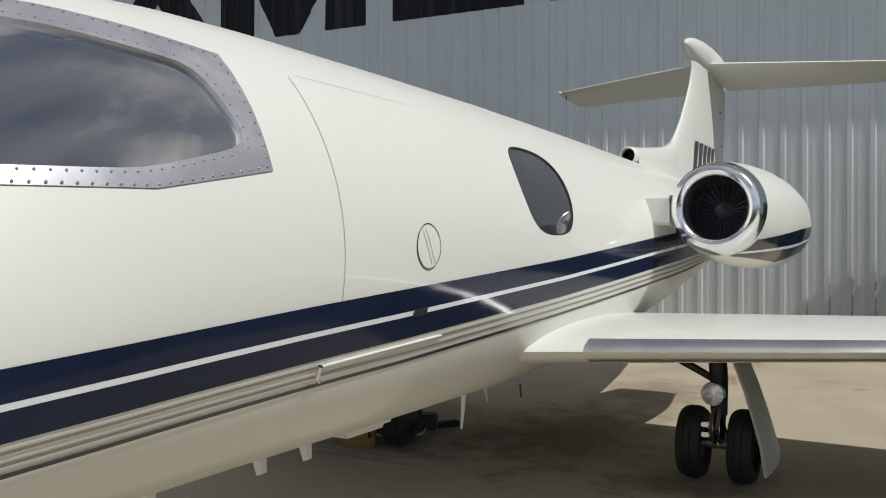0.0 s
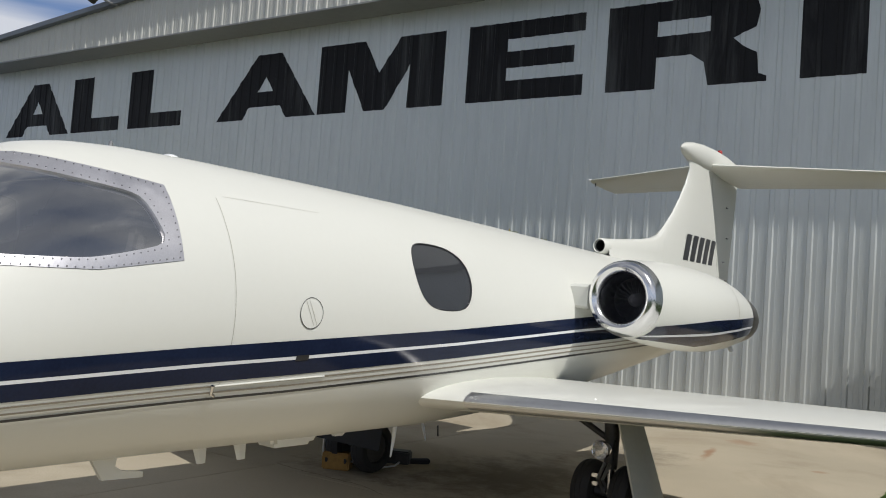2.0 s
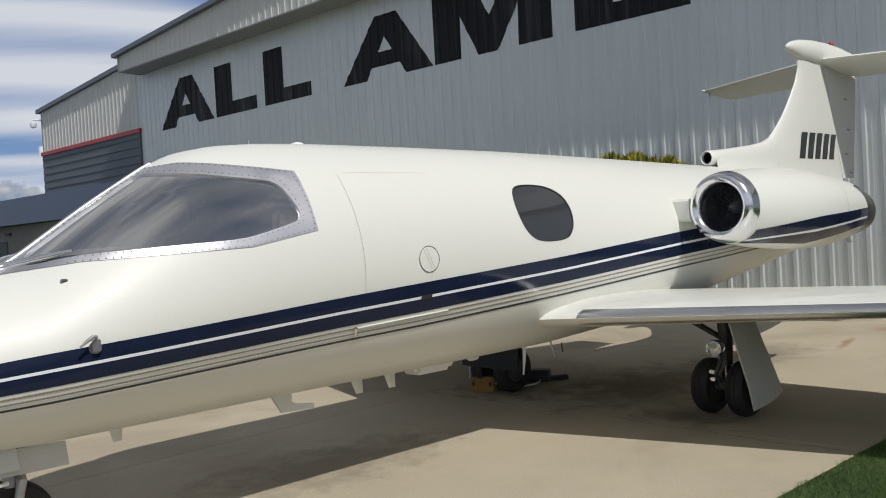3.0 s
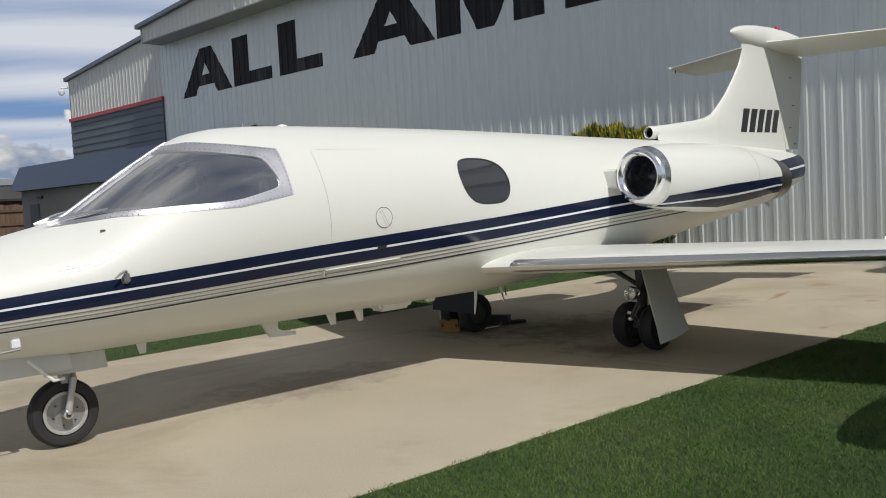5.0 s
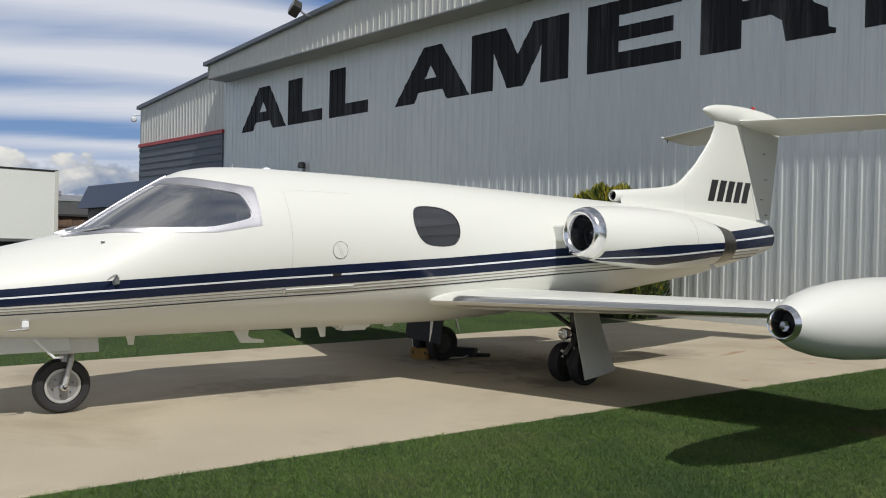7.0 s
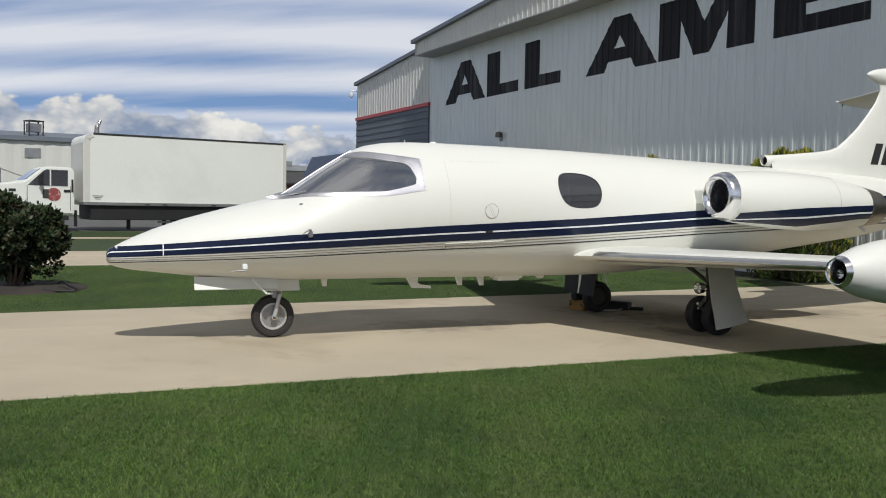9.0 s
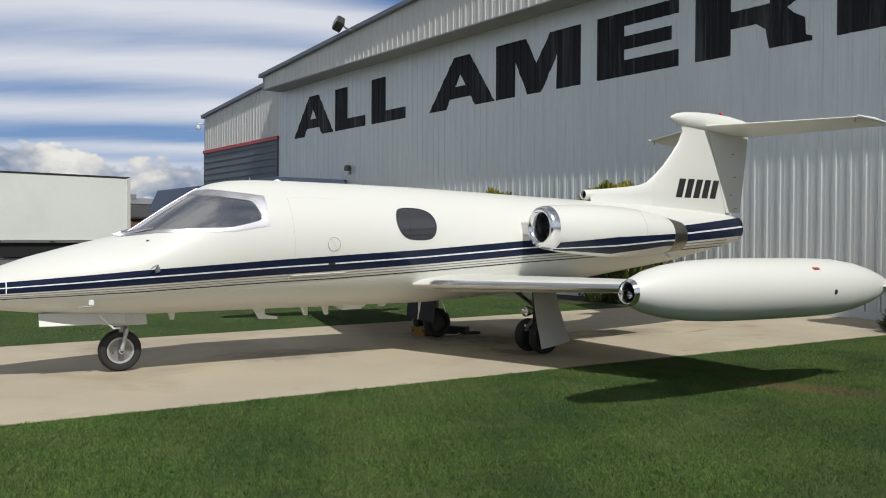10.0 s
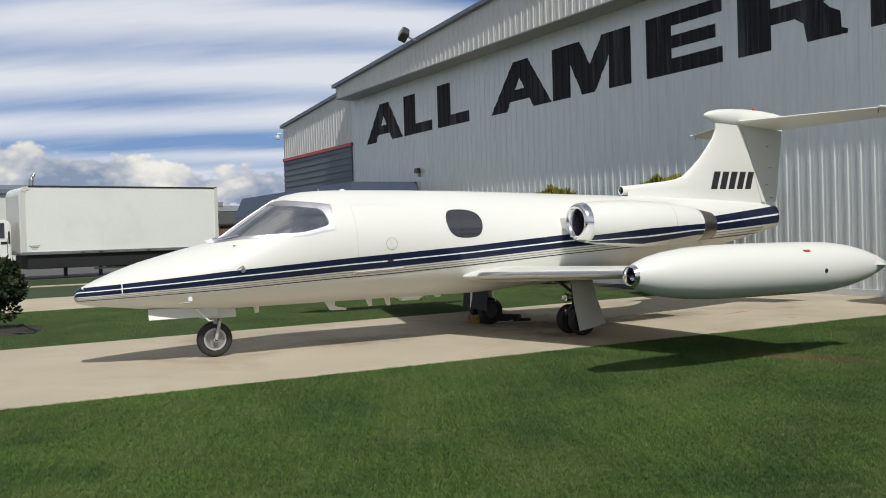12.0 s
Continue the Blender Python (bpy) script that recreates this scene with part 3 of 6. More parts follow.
def hull_paint():
    for side in (1, -1):
        lo, hi = 0.053, 12.41
        for name, mat, a, b, off in (("navy_stripe", NAVY, 0.0, 0.455, 0.0028), ("white_pinstripe", PALE, 0.455, 0.555, 0.0024), ("navy_stripe", NAVY, 0.555, 1.0, 0.0028),
                                     ("taupe_pinstripe", TAUPE, 1.115, 1.168, 0.0028), ("taupe_pinstripe", TAUPE, 1.29, 1.343, 0.0028), ("black_pinstripe", INK, 1.46, 1.535, 0.0028)):
            part(name, band(lo, hi if b < 1.1 else 11.9, lambda s, a=a: stripe_top(s) - a * stripe_span(s), lambda s, b=b: stripe_top(s) - b * stripe_span(s), off, side, 2 if b - a < 0.2 else 4), mat, fuselage, smooth=True)
        # silver band that joins the nose cone
        part("nose_joint_band", band(0.569, 0.580, lambda s: stripe_top(s) + 0.004, lambda s: stripe_top(s) - 1.0 * stripe_span(s), 0.0045, side, 4, 0.01), PALE, fuselage)
        # dark patch in the pinstripe under the filler cap
        part("door_latch", band(4.015, 4.105, lambda s: stripe_top(s) - 0.43 * stripe_span(s), lambda s: stripe_top(s) - 0.585 * stripe_span(s), 0.006, side, 2, 0.03), INK, fuselage)


hull_paint()


def seam(points, width, name="panel_seam", mat=None, parent=None, off=0.0016, side=1):
    """A hairline groove drawn along points of station and height."""
    path = []
    for (s0, z0), (s1, z1) in zip(points, points[1:]):
        a0, a1 = angle_at(s0, z0), angle_at(s1, z1)
        n = max(2, int(math.hypot(s1 - s0, (a1 - a0) * 0.8) / 0.03))
        path += [(s0 + (s1 - s0) * k / n, a0 + (a1 - a0) * k / n) for k in range(n)]
    path.append((points[-1][0], angle_at(*points[-1])))
    rows = []
    for i, (s, a) in enumerate(path):
        s0, a0 = path[max(i - 1, 0)]
        s1, a1 = path[min(i + 1, len(path) - 1)]
        d = Vector((s1 - s0, (a1 - a0) * 0.79)).normalized()
        rows.append([skin(s - d.y * k * width / 2, a + d.x * k * width / 2 / 0.79, off, side) for k in (-1, 1)])
    return part(name, quads(rows), mat or SEAMGREY, parent or fuselage)


SEAMGREY = material("seam_grey", (0.43, 0.42, 0.37), 0.6)


def cockpit_glazing():
    for side in (1, -1):
        frame_rows = ring_patch(COCK_OUT, COCK_IN, 0.004, 0.007, side, 4)
        inner_edge = ring_patch(COCK_IN, COCK_IN, -0.03, -0.03, side, 1)[0]
        surround = part("window_frame", tidy(quads(frame_rows + [inner_edge], True)), BRUSHED, jet, "riveted bare aluminium windshield frame", True)
        pane = part("windshield", filled_patch(COCK_IN, -0.006, side, 7), COCKPIT, jet, "clear wraparound windshield with sky reflections", True)
        pane.visible_shadow = False
        studs = bmesh.new()
        n = len(COCK_OUT)
        for f0 in (0.16, 0.80):
            ring_pts = []
            for (s0, z0), (s1, z1) in zip(COCK_OUT, COCK_IN):
                a0, a1 = angle_at(s0, z0), angle_at(s1, z1)
                ring_pts.append(skin(s0 + (s1 - s0) * f0, a0 + (a1 - a0) * f0, 0.0065, side))
            run = [0.0]
            for a, b in zip(ring_pts, ring_pts[1:] + ring_pts[:1]):
                run.append(run[-1] + (b - a).length)
            for k in range(int(run[-1] / 0.036)):
                d = k * 0.036
                i = next(j for j in range(n) if run[j + 1] >= d)
                a, b = ring_pts[i], ring_pts[(i + 1) % n]
                p = a.lerp(b, (d - run[i]) / max(run[i + 1] - run[i], 1e-6))
                if p.y < 2.0:
                    continue
                bmesh.ops.create_icosphere(studs, subdivisions=1, radius=0.0042, matrix=Matrix.Translation(p))
        tagged(part("rivets", studs, RIVET, surround), kind="stuff")
    part("centre_post", tube([(0, s, float(np.interp(s, STATION, TOP)) + 0.002) for s in np.arange(1.80, 2.68, 0.05)], 0.013), BRUSHED, jet, "bare metal windshield centre post", True)
    # wiper arms lying along the foot of the glass
    for side in (1, -1):
        arm = [skin(s, angle_at(s, z), 0.016, side) for s, z in ((1.72, 1.524), (1.80, 1.545), (1.92, 1.575), (2.04, 1.606))]
        part("rain_blower_duct", tube(arm, [0.012, 0.022, 0.020, 0.008]), CHROME, jet, "polished duct at the foot of the windshield", True)


cockpit_glazing()


def cabin_windows():
    for side in (1, -1):
        rim = resampled([(5.255 + (s - 5.255) * 1.045, 1.70 + (z - 1.70) * 1.06) for s, z in CAB_GLASS], N_EDGE, 2)
        part("window_surround", tidy(quads(ring_patch(CAB_OUT, CAB_IN, -0.0015, 0.0012, side, 5), True)), IVORY, fuselage, smooth=True)
        edge = ring_patch(CAB_IN, CAB_IN, -0.035, -0.035, side, 1)[0]
        part("window_seal", tidy(quads(ring_patch(rim, CAB_IN, 0.002, 0.0025, side, 2) + [edge], True)), INK, jet, "thin dark seal round a cabin window", True)
        pane = part("cabin_window", filled_patch(CAB_IN, -0.004, side, 6), TINTED, jet, "dark tinted rounded cabin window", True)
        pane.visible_shadow = False


cabin_windows()


def hull_details():
    # entry door seams and round filler cap on the left side
    seam([(3.572, 1.985), (3.568, 1.86), (3.574, 1.60), (3.576, 1.42), (3.576, stripe_top(3.576))], 0.0030)
    seam([(3.62, 1.995), (4.3, 1.995)], 0.0016)
    seam([(3.576, stripe_top(3.576) - 0.185), (3.56, 1.06)], 0.0025)
    cap_c, cap_r = (4.078, 1.440), 0.081
    circle = [(cap_c[0] + cap_r * math.cos(a), cap_c[1] + cap_r * math.sin(a)) for a in np.linspace(0, 2 * math.pi, 33)]
    part("filler_cap", filled_patch(circle[:-1], 0.003, 1, 3), IVORY, fuselage, "round flush filler cap painted ivory")
    seam(circle, 0.0036, "cap_rim", INK, off=0.0045)
    for k in (-0.012, 0.012):
        seam([(cap_c[0] - 0.03 + k, cap_c[1] + 0.064), (cap_c[0] + 0.03 + k, cap_c[1] - 0.064)], 0.0028, "cap_slot", off=0.0048)
    # step latch and rail low on the door
    part("door_handle", tube([skin(3.52, angle_at(3.52, 1.082), 0.02), skin(3.53, angle_at(3.53, 1.04), 0.02), skin(3.56, angle_at(3.56, 1.025), 0.012)], 0.008), CHROME, fuselage, "small bent chrome handle")
    part("step_rail", tube([skin(s, angle_at(s, 1.068 + 0.045 * (s - 3.55)), 0.003) for s in np.arange(3.55, 4.30, 0.06)], 0.0045), IVORY, fuselage)
    # airflow vane on the nose
    vane_at = skin(2.008, angle_at(2.008, 1.17), 0.0)
    vane = part("airflow_vane", box((0.014, 0.04, 0.06), vane_at + Vector((0.02, 0, 0.0)), 0.004), STEEL, jet, "small metal airflow vane on the nose")
    part("vane_probe", tube([vane_at + Vector((0.02, 0.0, 0.04)), vane_at + Vector((0.04, -0.02, 0.045)), vane_at + Vector((0.045, -0.05, 0.03)), vane_at + Vector((0.045, -0.085, 0.005))], [0.011, 0.010, 0.008, 0.005]), STEEL, vane)
    part("vane_plate", filled_patch([(2.008 + 0.03 * math.cos(a), 1.16 + 0.03 * math.sin(a)) for a in np.linspace(0, 2 * math.pi, 17)[:-1]], 0.004, 1, 2), STEEL, vane)
    # small lamp box and slot under the stripes
    lamp_at = skin(1.37, angle_at(1.37, 0.82), 0.0)
    lamp = part("pitot_mast", bevelled(box((0.05, 0.05, 0.055), lamp_at + Vector((0.02, 0, 0.0))), 0.006), PALE, jet, "small white probe mast")
    part("pitot_tube", tube([lamp_at + Vector((0.045, 0.02, -0.035)), lamp_at + Vector((0.045, -0.14, -0.045))], [0.011, 0.007]), STEEL, lamp)
    for s, z, w in ((1.10, 0.99, 0.05), (1.22, 0.985, 0.08)):
        seam([(s, z), (s + w, z + 0.002)], 0.022, "static_port", STEEL)
    part("temperature_probe", bevelled(box((0.02, 0.035, 0.012), skin(1.95, angle_at(1.95, 1.475), 0.008)), 0.004), STEEL, jet)
    # belly aerials
    for s, tall, chord, sweep in ((2.35, 0.085, 0.09, 0.03), (4.02, 0.105, 0.11, 0.05), (4.31, 0.11, 0.11, 0.05)):
        z = ring(s)[1]
        rows = []
        for k, f in ((0.02, 1.0), (-tall, 0.55)):
            y0 = s - chord / 2 + (sweep if k < 0 else 0)
            rows.append([(0, y0, z + k), (0.010 * f, y0 + chord * f * 0.4, z + k), (0, y0 + chord * f, z + k), (-0.010 * f, y0 + chord * f * 0.4, z + k)])
        part("blade_aerial", tidy(quads(rows, True, True)), IVORY, jet, "ivory blade aerial under the belly")
    z = ring(3.4)[1]
    part("drain_mast", plate([(0, 3.33, z + 0.02), (0, 3.50, z + 0.02), (0, 3.49, z - 0.06), (0, 3.53, z - 0.085), (0, 3.66, z - 0.105), (0, 3.66, z - 0.135), (0, 3.42, z - 0.125)], 0.028), IVORY, jet, "ivory boot-shaped aerial under the belly")
    part("belly_fairing", bevelled(box((0.20, 0.34, 0.10), (0, 4.67, ring(4.67)[1] + 0.0), taper=1.25), 0.03), IVORY, jet, "shallow ivory fairing under the belly", True)
    part("anti_collision_mount", bevelled(box((0.05, 0.09, 0.05), (0, 5.15, ring(5.15)[1] - 0.01), taper=1.3), 0.01), IVORY, jet)
    # low bumps along the crown
    part("crown_aerial", revolve([(0, 0.045), (0.012, 0.04), (0.02, 0.02), (0.022, 0.004)], 16, (0, 3.66, ring(3.66)[0] - 0.004), "Z"), PALE, jet, "low round aerial on the crown", True)
    part("crown_stud", revolve([(0, 0.012), (0.03, 0.009), (0.035, 0.003)], 10, (0, 3.30, ring(3.30)[0] - 0.002), "Z"), STEEL, jet)


hull_details()


def belly_panel():
    """A dark inner gear door that hangs open, and two white masts under the belly."""
    ps = [(-0.72, 6.50, 0.82), (-1.36, 6.40, 0.84), (-1.38, 6.36, 0.28), (-0.74, 6.46, 0.25)]
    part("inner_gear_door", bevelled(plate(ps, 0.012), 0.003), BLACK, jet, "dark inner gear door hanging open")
    part("belly_mast", tube([(0.0, 5.75, 0.65), (0.0, 5.74, 0.52), (0.0, 5.72, 0.40)], [0.018, 0.013, 0.006], 8), PALE, jet, "white tapered mast under the belly")
    part("belly_mast", tube([(-0.1, 6.18, 0.66), (-0.1, 6.21, 0.56), (-0.1, 6.25, 0.46)], [0.016, 0.012, 0.005], 8), PALE, jet, "white tapered mast under the belly")
    for s in (5.86,):
        part("drain_stub", tube([(0.30, s, 0.66), (0.30, s + 0.01, 0.585)], 0.006, 6), DARKMETAL, jet)


belly_panel()


# ---- wing, tip tanks ----
def foil(chord, thick, camber=0.006):
    """An aerofoil as upper and lower points from the leading edge, station and height."""
    xs = 0.5 * (1 - np.cos(np.linspace(0, math.pi, 19)))
    t = 5 * thick * (0.2969 * np.sqrt(xs) - 0.126 * xs - 0.3516 * xs**2 + 0.2843 * xs**3 - 0.1036 * xs**4)
    c = camber * 4 * xs * (1 - xs)
    return xs * chord, (c + t) * chord, (c - t) * chord, xs


def wing_at(u):
    le = 5.20 + 0.285 * max(u - 0.30, 0) - (0.05 * max(0.62 - u, 0) / 0.3 if u < 0.62 else 0)
    te = 8.20 - 0.035 * u
    z = 0.920 + 0.027 * (u - 0.6)
    return le, te, z, 0.082 - 0.002 * u


SET = 0.020      # nose-up setting of the wing, as a slope


def wing_skin(us, lo, hi, side, proud=0.0):
    """The wing's skin between two parts of the chord, over upper and lower side, as a closed strip."""
    rows = []
    for u in us:
        le, te, z, thick = wing_at(u)
        x, up, dn, xs = foil(te - le, thick)
        use = [i for i in range(19) if lo <= xs[i] <= hi]
        pts = [(side * u, le + x[i], z + up[i] + proud - SET * x[i]) for i in reversed(use)]
        pts += [(side * u, le + x[i], z + dn[i] - proud - SET * x[i]) for i in use[1 if lo == 0 else 0:]]
        rows.append(pts)
    return rows


def build_wing(side):
    us = [0.2, 0.45, 0.62, 0.75, 0.9, 1.2, 1.8, 2.6, 3.4, 4.2, 4.80]
    wing = part("wing", tidy(quads(wing_skin(us, 0.0, 1.0, side), True, True)), IVORY, jet, "ivory low wing with polished leading edge", True)
    part("leading_edge", tidy(quads(wing_skin([0.86, 0.97, 1.2, 1.8, 2.6, 3.4, 4.2, 4.78], 0.0, 0.05, side, 0.0035), False)), EDGE_METAL, wing, "polished bare metal leading edge", True)
    # flap and aileron seams on the upper skin
    for u0, u1, f in ((0.85, 2.75, 0.76), (2.78, 4.7, 0.76)):
        rows = []
        for u in np.linspace(u0, u1, 12):
            le, te, z, thick = wing_at(u)
            x, up, dn, xs = foil(te - le, thick)
            y = le + f * (te - le)
            top = z + float(np.interp(f * (te - le), x, up)) - SET * f * (te - le) + 0.002
            rows.append([(side * u, y, top), (side * u, y + 0.007, top)])
        part("flap_seam" if u0 < 1 else "aileron_seam", quads(rows), SEAMGREY, wing)
    # rows of small vortex tabs ahead of the aileron
    for k in range(30):
        u = 3.28 + k * 0.046
        le, te, z, thick = wing_at(u)
        x, up, dn, xs = foil(te - le, thick)
        y = le + 0.62 * (te - le)
        top = z + float(np.interp(0.62 * (te - le), x, up)) - SET * 0.62 * (te - le)
        part("vortex_tab", plate([(side * u, y - 0.02, top - 0.003), (side * u + 0.012, y + 0.02, top - 0.003), (side * u + 0.012, y + 0.02, top + 0.024), (side * u, y - 0.005, top + 0.024)], 0.003), PALE, wing)
    # solid dark slab under the wing, its colour standing for shade in the wheel bay
    part("gear_bay", box((0.34, 0.62, 0.05), (side * 1.16, 6.85, 0.842), 0.01), DARKMETAL, wing, "dark slab for the shade of the wheel bay under the wing")
    return wing


def build_tank(side):
    c, z = side * 4.93, 1.045
    prof = [(4.80, 0.106), (4.83, 0.124), (4.90, 0.150), (5.0, 0.186), (5.2, 0.230), (5.5, 0.267), (5.9, 0.288), (6.3, 0.293), (6.8, 0.294), (7.25, 0.292), (7.6, 0.283), (7.95, 0.246), (8.25, 0.187), (8.5, 0.114), (8.67, 0.050), (8.70, 0.006)]
    tank = part("tip_tank", revolve(prof, 56, (c, 0, z), close=False), IVORY, jet, "ivory wingtip fuel tank", True)
    part("tank_nose_ring", revolve([(4.775, 0.088), (4.768, 0.097), (4.785, 0.1045), (4.814, 0.1165)], 40, (c, 0, z), close=False), CHROME, tank, "polished lamp ring", True)
    part("lamp_well", revolve([(4.772, 0.089), (4.84, 0.086), (4.90, 0.070), (4.91, 0.002)], 32, (c, 0, z), close=False), DARKMETAL, tank, "dark lamp well", True)
    part("landing_lamp", revolve([(4.845, 0.002), (4.838, 0.014), (4.822, 0.026), (4.81, 0.033), (4.818, 0.036), (4.86, 0.030), (4.90, 0.015)], 24, (c, 0, z - 0.018), close=False), CHROME, tank, "small chrome lamp in the tank nose", True)
    lens = part("nose_lens", revolve([(4.74, 0.002), (4.746, 0.04), (4.757, 0.07), (4.772, 0.090)], 32, (c, 0, z), close=False), CLEAR, tank, smooth=True)
    lens.visible_shadow = False
    fin = [(c, 8.20, z), (c + side * 0.26, 8.42, z), (c + side * 0.27, 8.74, z), (c, 8.68, z)]
    part("tank_strake", bevelled(plate(fin, 0.018), 0.004), IVORY, tank, "thin horizontal strake on the tank tail")
    # red filler cover and black drain
    def on_tank(s, a, r):
        return Vector((c + side * r * math.cos(a), s, z + r * math.sin(a)))
    flap = [on_tank(7.03 + 0.10 * k, radians(44 - 5 * q), 0.294 + 0.002) for k, q in ((0, 0), (1, 0), (1.05, 1), (0.15, 1))]
    part("filler_flap", plate(flap, 0.008), RED, tank, "small red tab on the tank")
    part("drain_cap", revolve([(0, 0.026), (0.016, 0.024), (0.02, 0.012), (0.021, 0.002)], 14, (c + side * 0.276, 7.315, z - 0.03), "X"), BLACK, tank)
    part("drain_rim", revolve([(0, 0.040), (0.008, 0.038), (0.009, 0.027)], 16, (c + side * 0.273, 7.315, z - 0.03), "X"), STEEL, tank)
    # the tank rides a little nose up
    for o in [tank, *tank.children]:
        for v in o.data.vertices:
            v.co.z += 0.009 * (8.0 - v.co.y)


for side in (1, -1):
    build_wing(side)
    build_tank(side)


# ---- engines ----
def build_engine(side):
    c, z = side * 1.125, 1.672
    prof = [(7.055, 0.296), (7.25, 0.318), (7.5, 0.340), (7.9, 0.360), (8.3, 0.364), (8.7, 0.350), (9.0, 0.318), (9.24, 0.278), (9.30, 0.264)]
    engine = part("engine_nacelle", revolve(prof, 56, (c, 0, z), close=False), IVORY, jet, "ivory jet engine pod with navy stripe", True)
    lip = [(7.2, 0.172), (7.08, 0.174), (7.01, 0.182), (6.965, 0.196), (6.938, 0.214), (6.930, 0.232), (6.936, 0.252), (6.955, 0.271), (6.99, 0.284), (7.06, 0.298)]
    part("intake_lip", revolve(lip, 56, (c, 0, z), close=False), CHROME, engine, "polished metal intake lip", True)
    part("intake_duct", revolve([(7.195, 0.1725), (7.25, 0.174), (7.33, 0.177), (7.335, 0.004)], 48, (c, 0, z), close=False), FANGREY, engine, "dark intake duct", True)
    part("spinner", revolve([(7.13, 0.004), (7.15, 0.030), (7.21, 0.052), (7.27, 0.060)], 24, (c, 0, z), close=False), FANGREY, engine, smooth=True)
    for k in range(26):
        a = 2 * math.pi * k / 26
        d, q = Vector((math.cos(a), 0, math.sin(a))), Vector((-math.sin(a), 0, math.cos(a)))
        m = Vector((c, 0, z))
        pts = [m + d * 0.05 + Vector((0, 7.23, 0)) - q * 0.007, m + d * 0.05 + Vector((0, 7.27, 0)) + q * 0.008, m + d * 0.171 + Vector((0, 7.28, 0)) + q * 0.020, m + d * 0.171 + Vector((0, 7.22, 0)) - q * 0.010]
        part("compressor_blade", plate(pts, 0.003), FANGREY, engine)
    part("exhaust_nozzle", revolve([(9.2, 0.262), (9.30, 0.268), (9.42, 0.250), (9.60, 0.222), (9.595, 0.212), (9.4, 0.19), (9.2, 0.16), (9.19, 0.004)], 48, (c, 0, z), close=False), NOZZLE, engine, "bare heat-stained exhaust nozzle", True)
    part("tail_bracket", bevelled(plate([(c - side * 0.02, 9.26, z - 0.20), (c - side * 0.0, 9.32, z - 0.19), (c + side * 0.04, 9.44, z - 0.31), (c + side * 0.02, 9.41, z - 0.33)], 0.022), 0.004), PALE, engine, "small angled strut under the nozzle")

    def around(s, a, off):
        r = float(np.interp(s, [p[0] for p in prof], [p[1] for p in prof])) + off
        return Vector((c + side * r * math.cos(a), s, z + r * math.sin(a)))

    # stripe round the lower outer side, rising aft
    at = [7.1, 8.06, 9.0, 9.3]
    lines = ([-0.197, -0.082, -0.003, 0.02], [-0.270, -0.190, -0.085, -0.062], [-0.284, -0.213, -0.106, -0.083], [-0.298, -0.316, -0.176, -0.15])
    for name, mat, a, b, off in (("navy_stripe", NAVY, 0, 1, 0.003), ("white_pinstripe", PALE, 1, 2, 0.0026), ("navy_stripe", NAVY, 2, 3, 0.003)):
        rows = []
        for s in np.linspace(7.11, 9.28, 40):
            r = float(np.interp(s, [p[0] for p in prof], [p[1] for p in prof]))
            a0, a1 = (math.asin(max(-0.98, min(0.98, float(np.interp(s, at, lines[n])) / r))) for n in (a, b))
            rows.append([around(s, a0 + (a1 - a0) * k / 4, off) for k in range(5)])
        part(name, quads(rows), mat, engine, smooth=True)
        inner = [[Vector((2 * c - p.x, p.y, p.z)) for p in row] for row in rows]
        part(name, quads(inner), mat, engine, smooth=True)
    part("cowl_seam", quads([[around(8.62, a, 0.002), around(8.627, a, 0.002)] for a in np.linspace(-2.2, 2.2, 30)]), SEAMGREY, engine)
    # the pod droops a little towards its tail
    for o in [engine, *engine.children]:
        for v in o.data.vertices:
            v.co.z -= 0.040 * (v.co.y - 6.93)
    # stub that carries the pod, blunt in front
    rows = []
    for u in (0.45, 0.62, 0.84):
        half = [(6.965, 0.0), (6.968, 0.075), (6.985, 0.092), (7.05, 0.098), (7.6, 0.10), (8.3, 0.075), (9.0, 0.02), (9.05, 0.0)]
        rows.append([(side * u, y, z - 0.01 + h) for y, h in half] + [(side * u, y, z - 0.01 - h) for y, h in half[-2:0:-1]])
    part("engine_pylon", tidy(quads(rows, True, True)), IVORY, jet, "ivory stub wing that carries an engine", True)


for side in (1, -1):
    build_engine(side)


# ---- tail ----
def fin_edges(z):
    le = float(np.interp(z, [1.9, 2.38, 2.44, 2.55, 2.81, 3.165, 3.33, 3.42, 3.52], [9.80, 9.98, 10.10, 10.27, 10.58, 10.875, 10.965, 10.97, 10.90]))
    te = float(np.interp(z, [1.9, 1.96, 3.31, 3.52], [12.46, 12.48, 12.68, 12.70]))
    hinge = float(np.interp(z, [1.98, 3.43], [12.05, 11.52]))
    return le, te, hinge


def fin_rows(lo, hi, zs, proud=0.0):
    rows = []
    for z in zs:
        le, te, hinge = fin_edges(z)
        x, up, dn, xs = foil(te - le, 0.062 if z > 2.5 else 0.055, 0.0)
        ys, top = le + x, up
        a, b = lo(le, te, hinge), hi(le, te, hinge)
        grid = np.unique(np.clip(np.r_[a, ys, b], a, b))
        half = np.interp(grid, ys, top) + proud
        rows.append([(h, y, z) for y, h in zip(grid, half)] + [(-h, y, z) for y, h in list(zip(grid, half))[::-1]])
    n = min(len(r) for r in rows)
    return rows if all(len(r) == n for r in rows) else [list(map(tuple, _even(r, 40))) for r in rows]


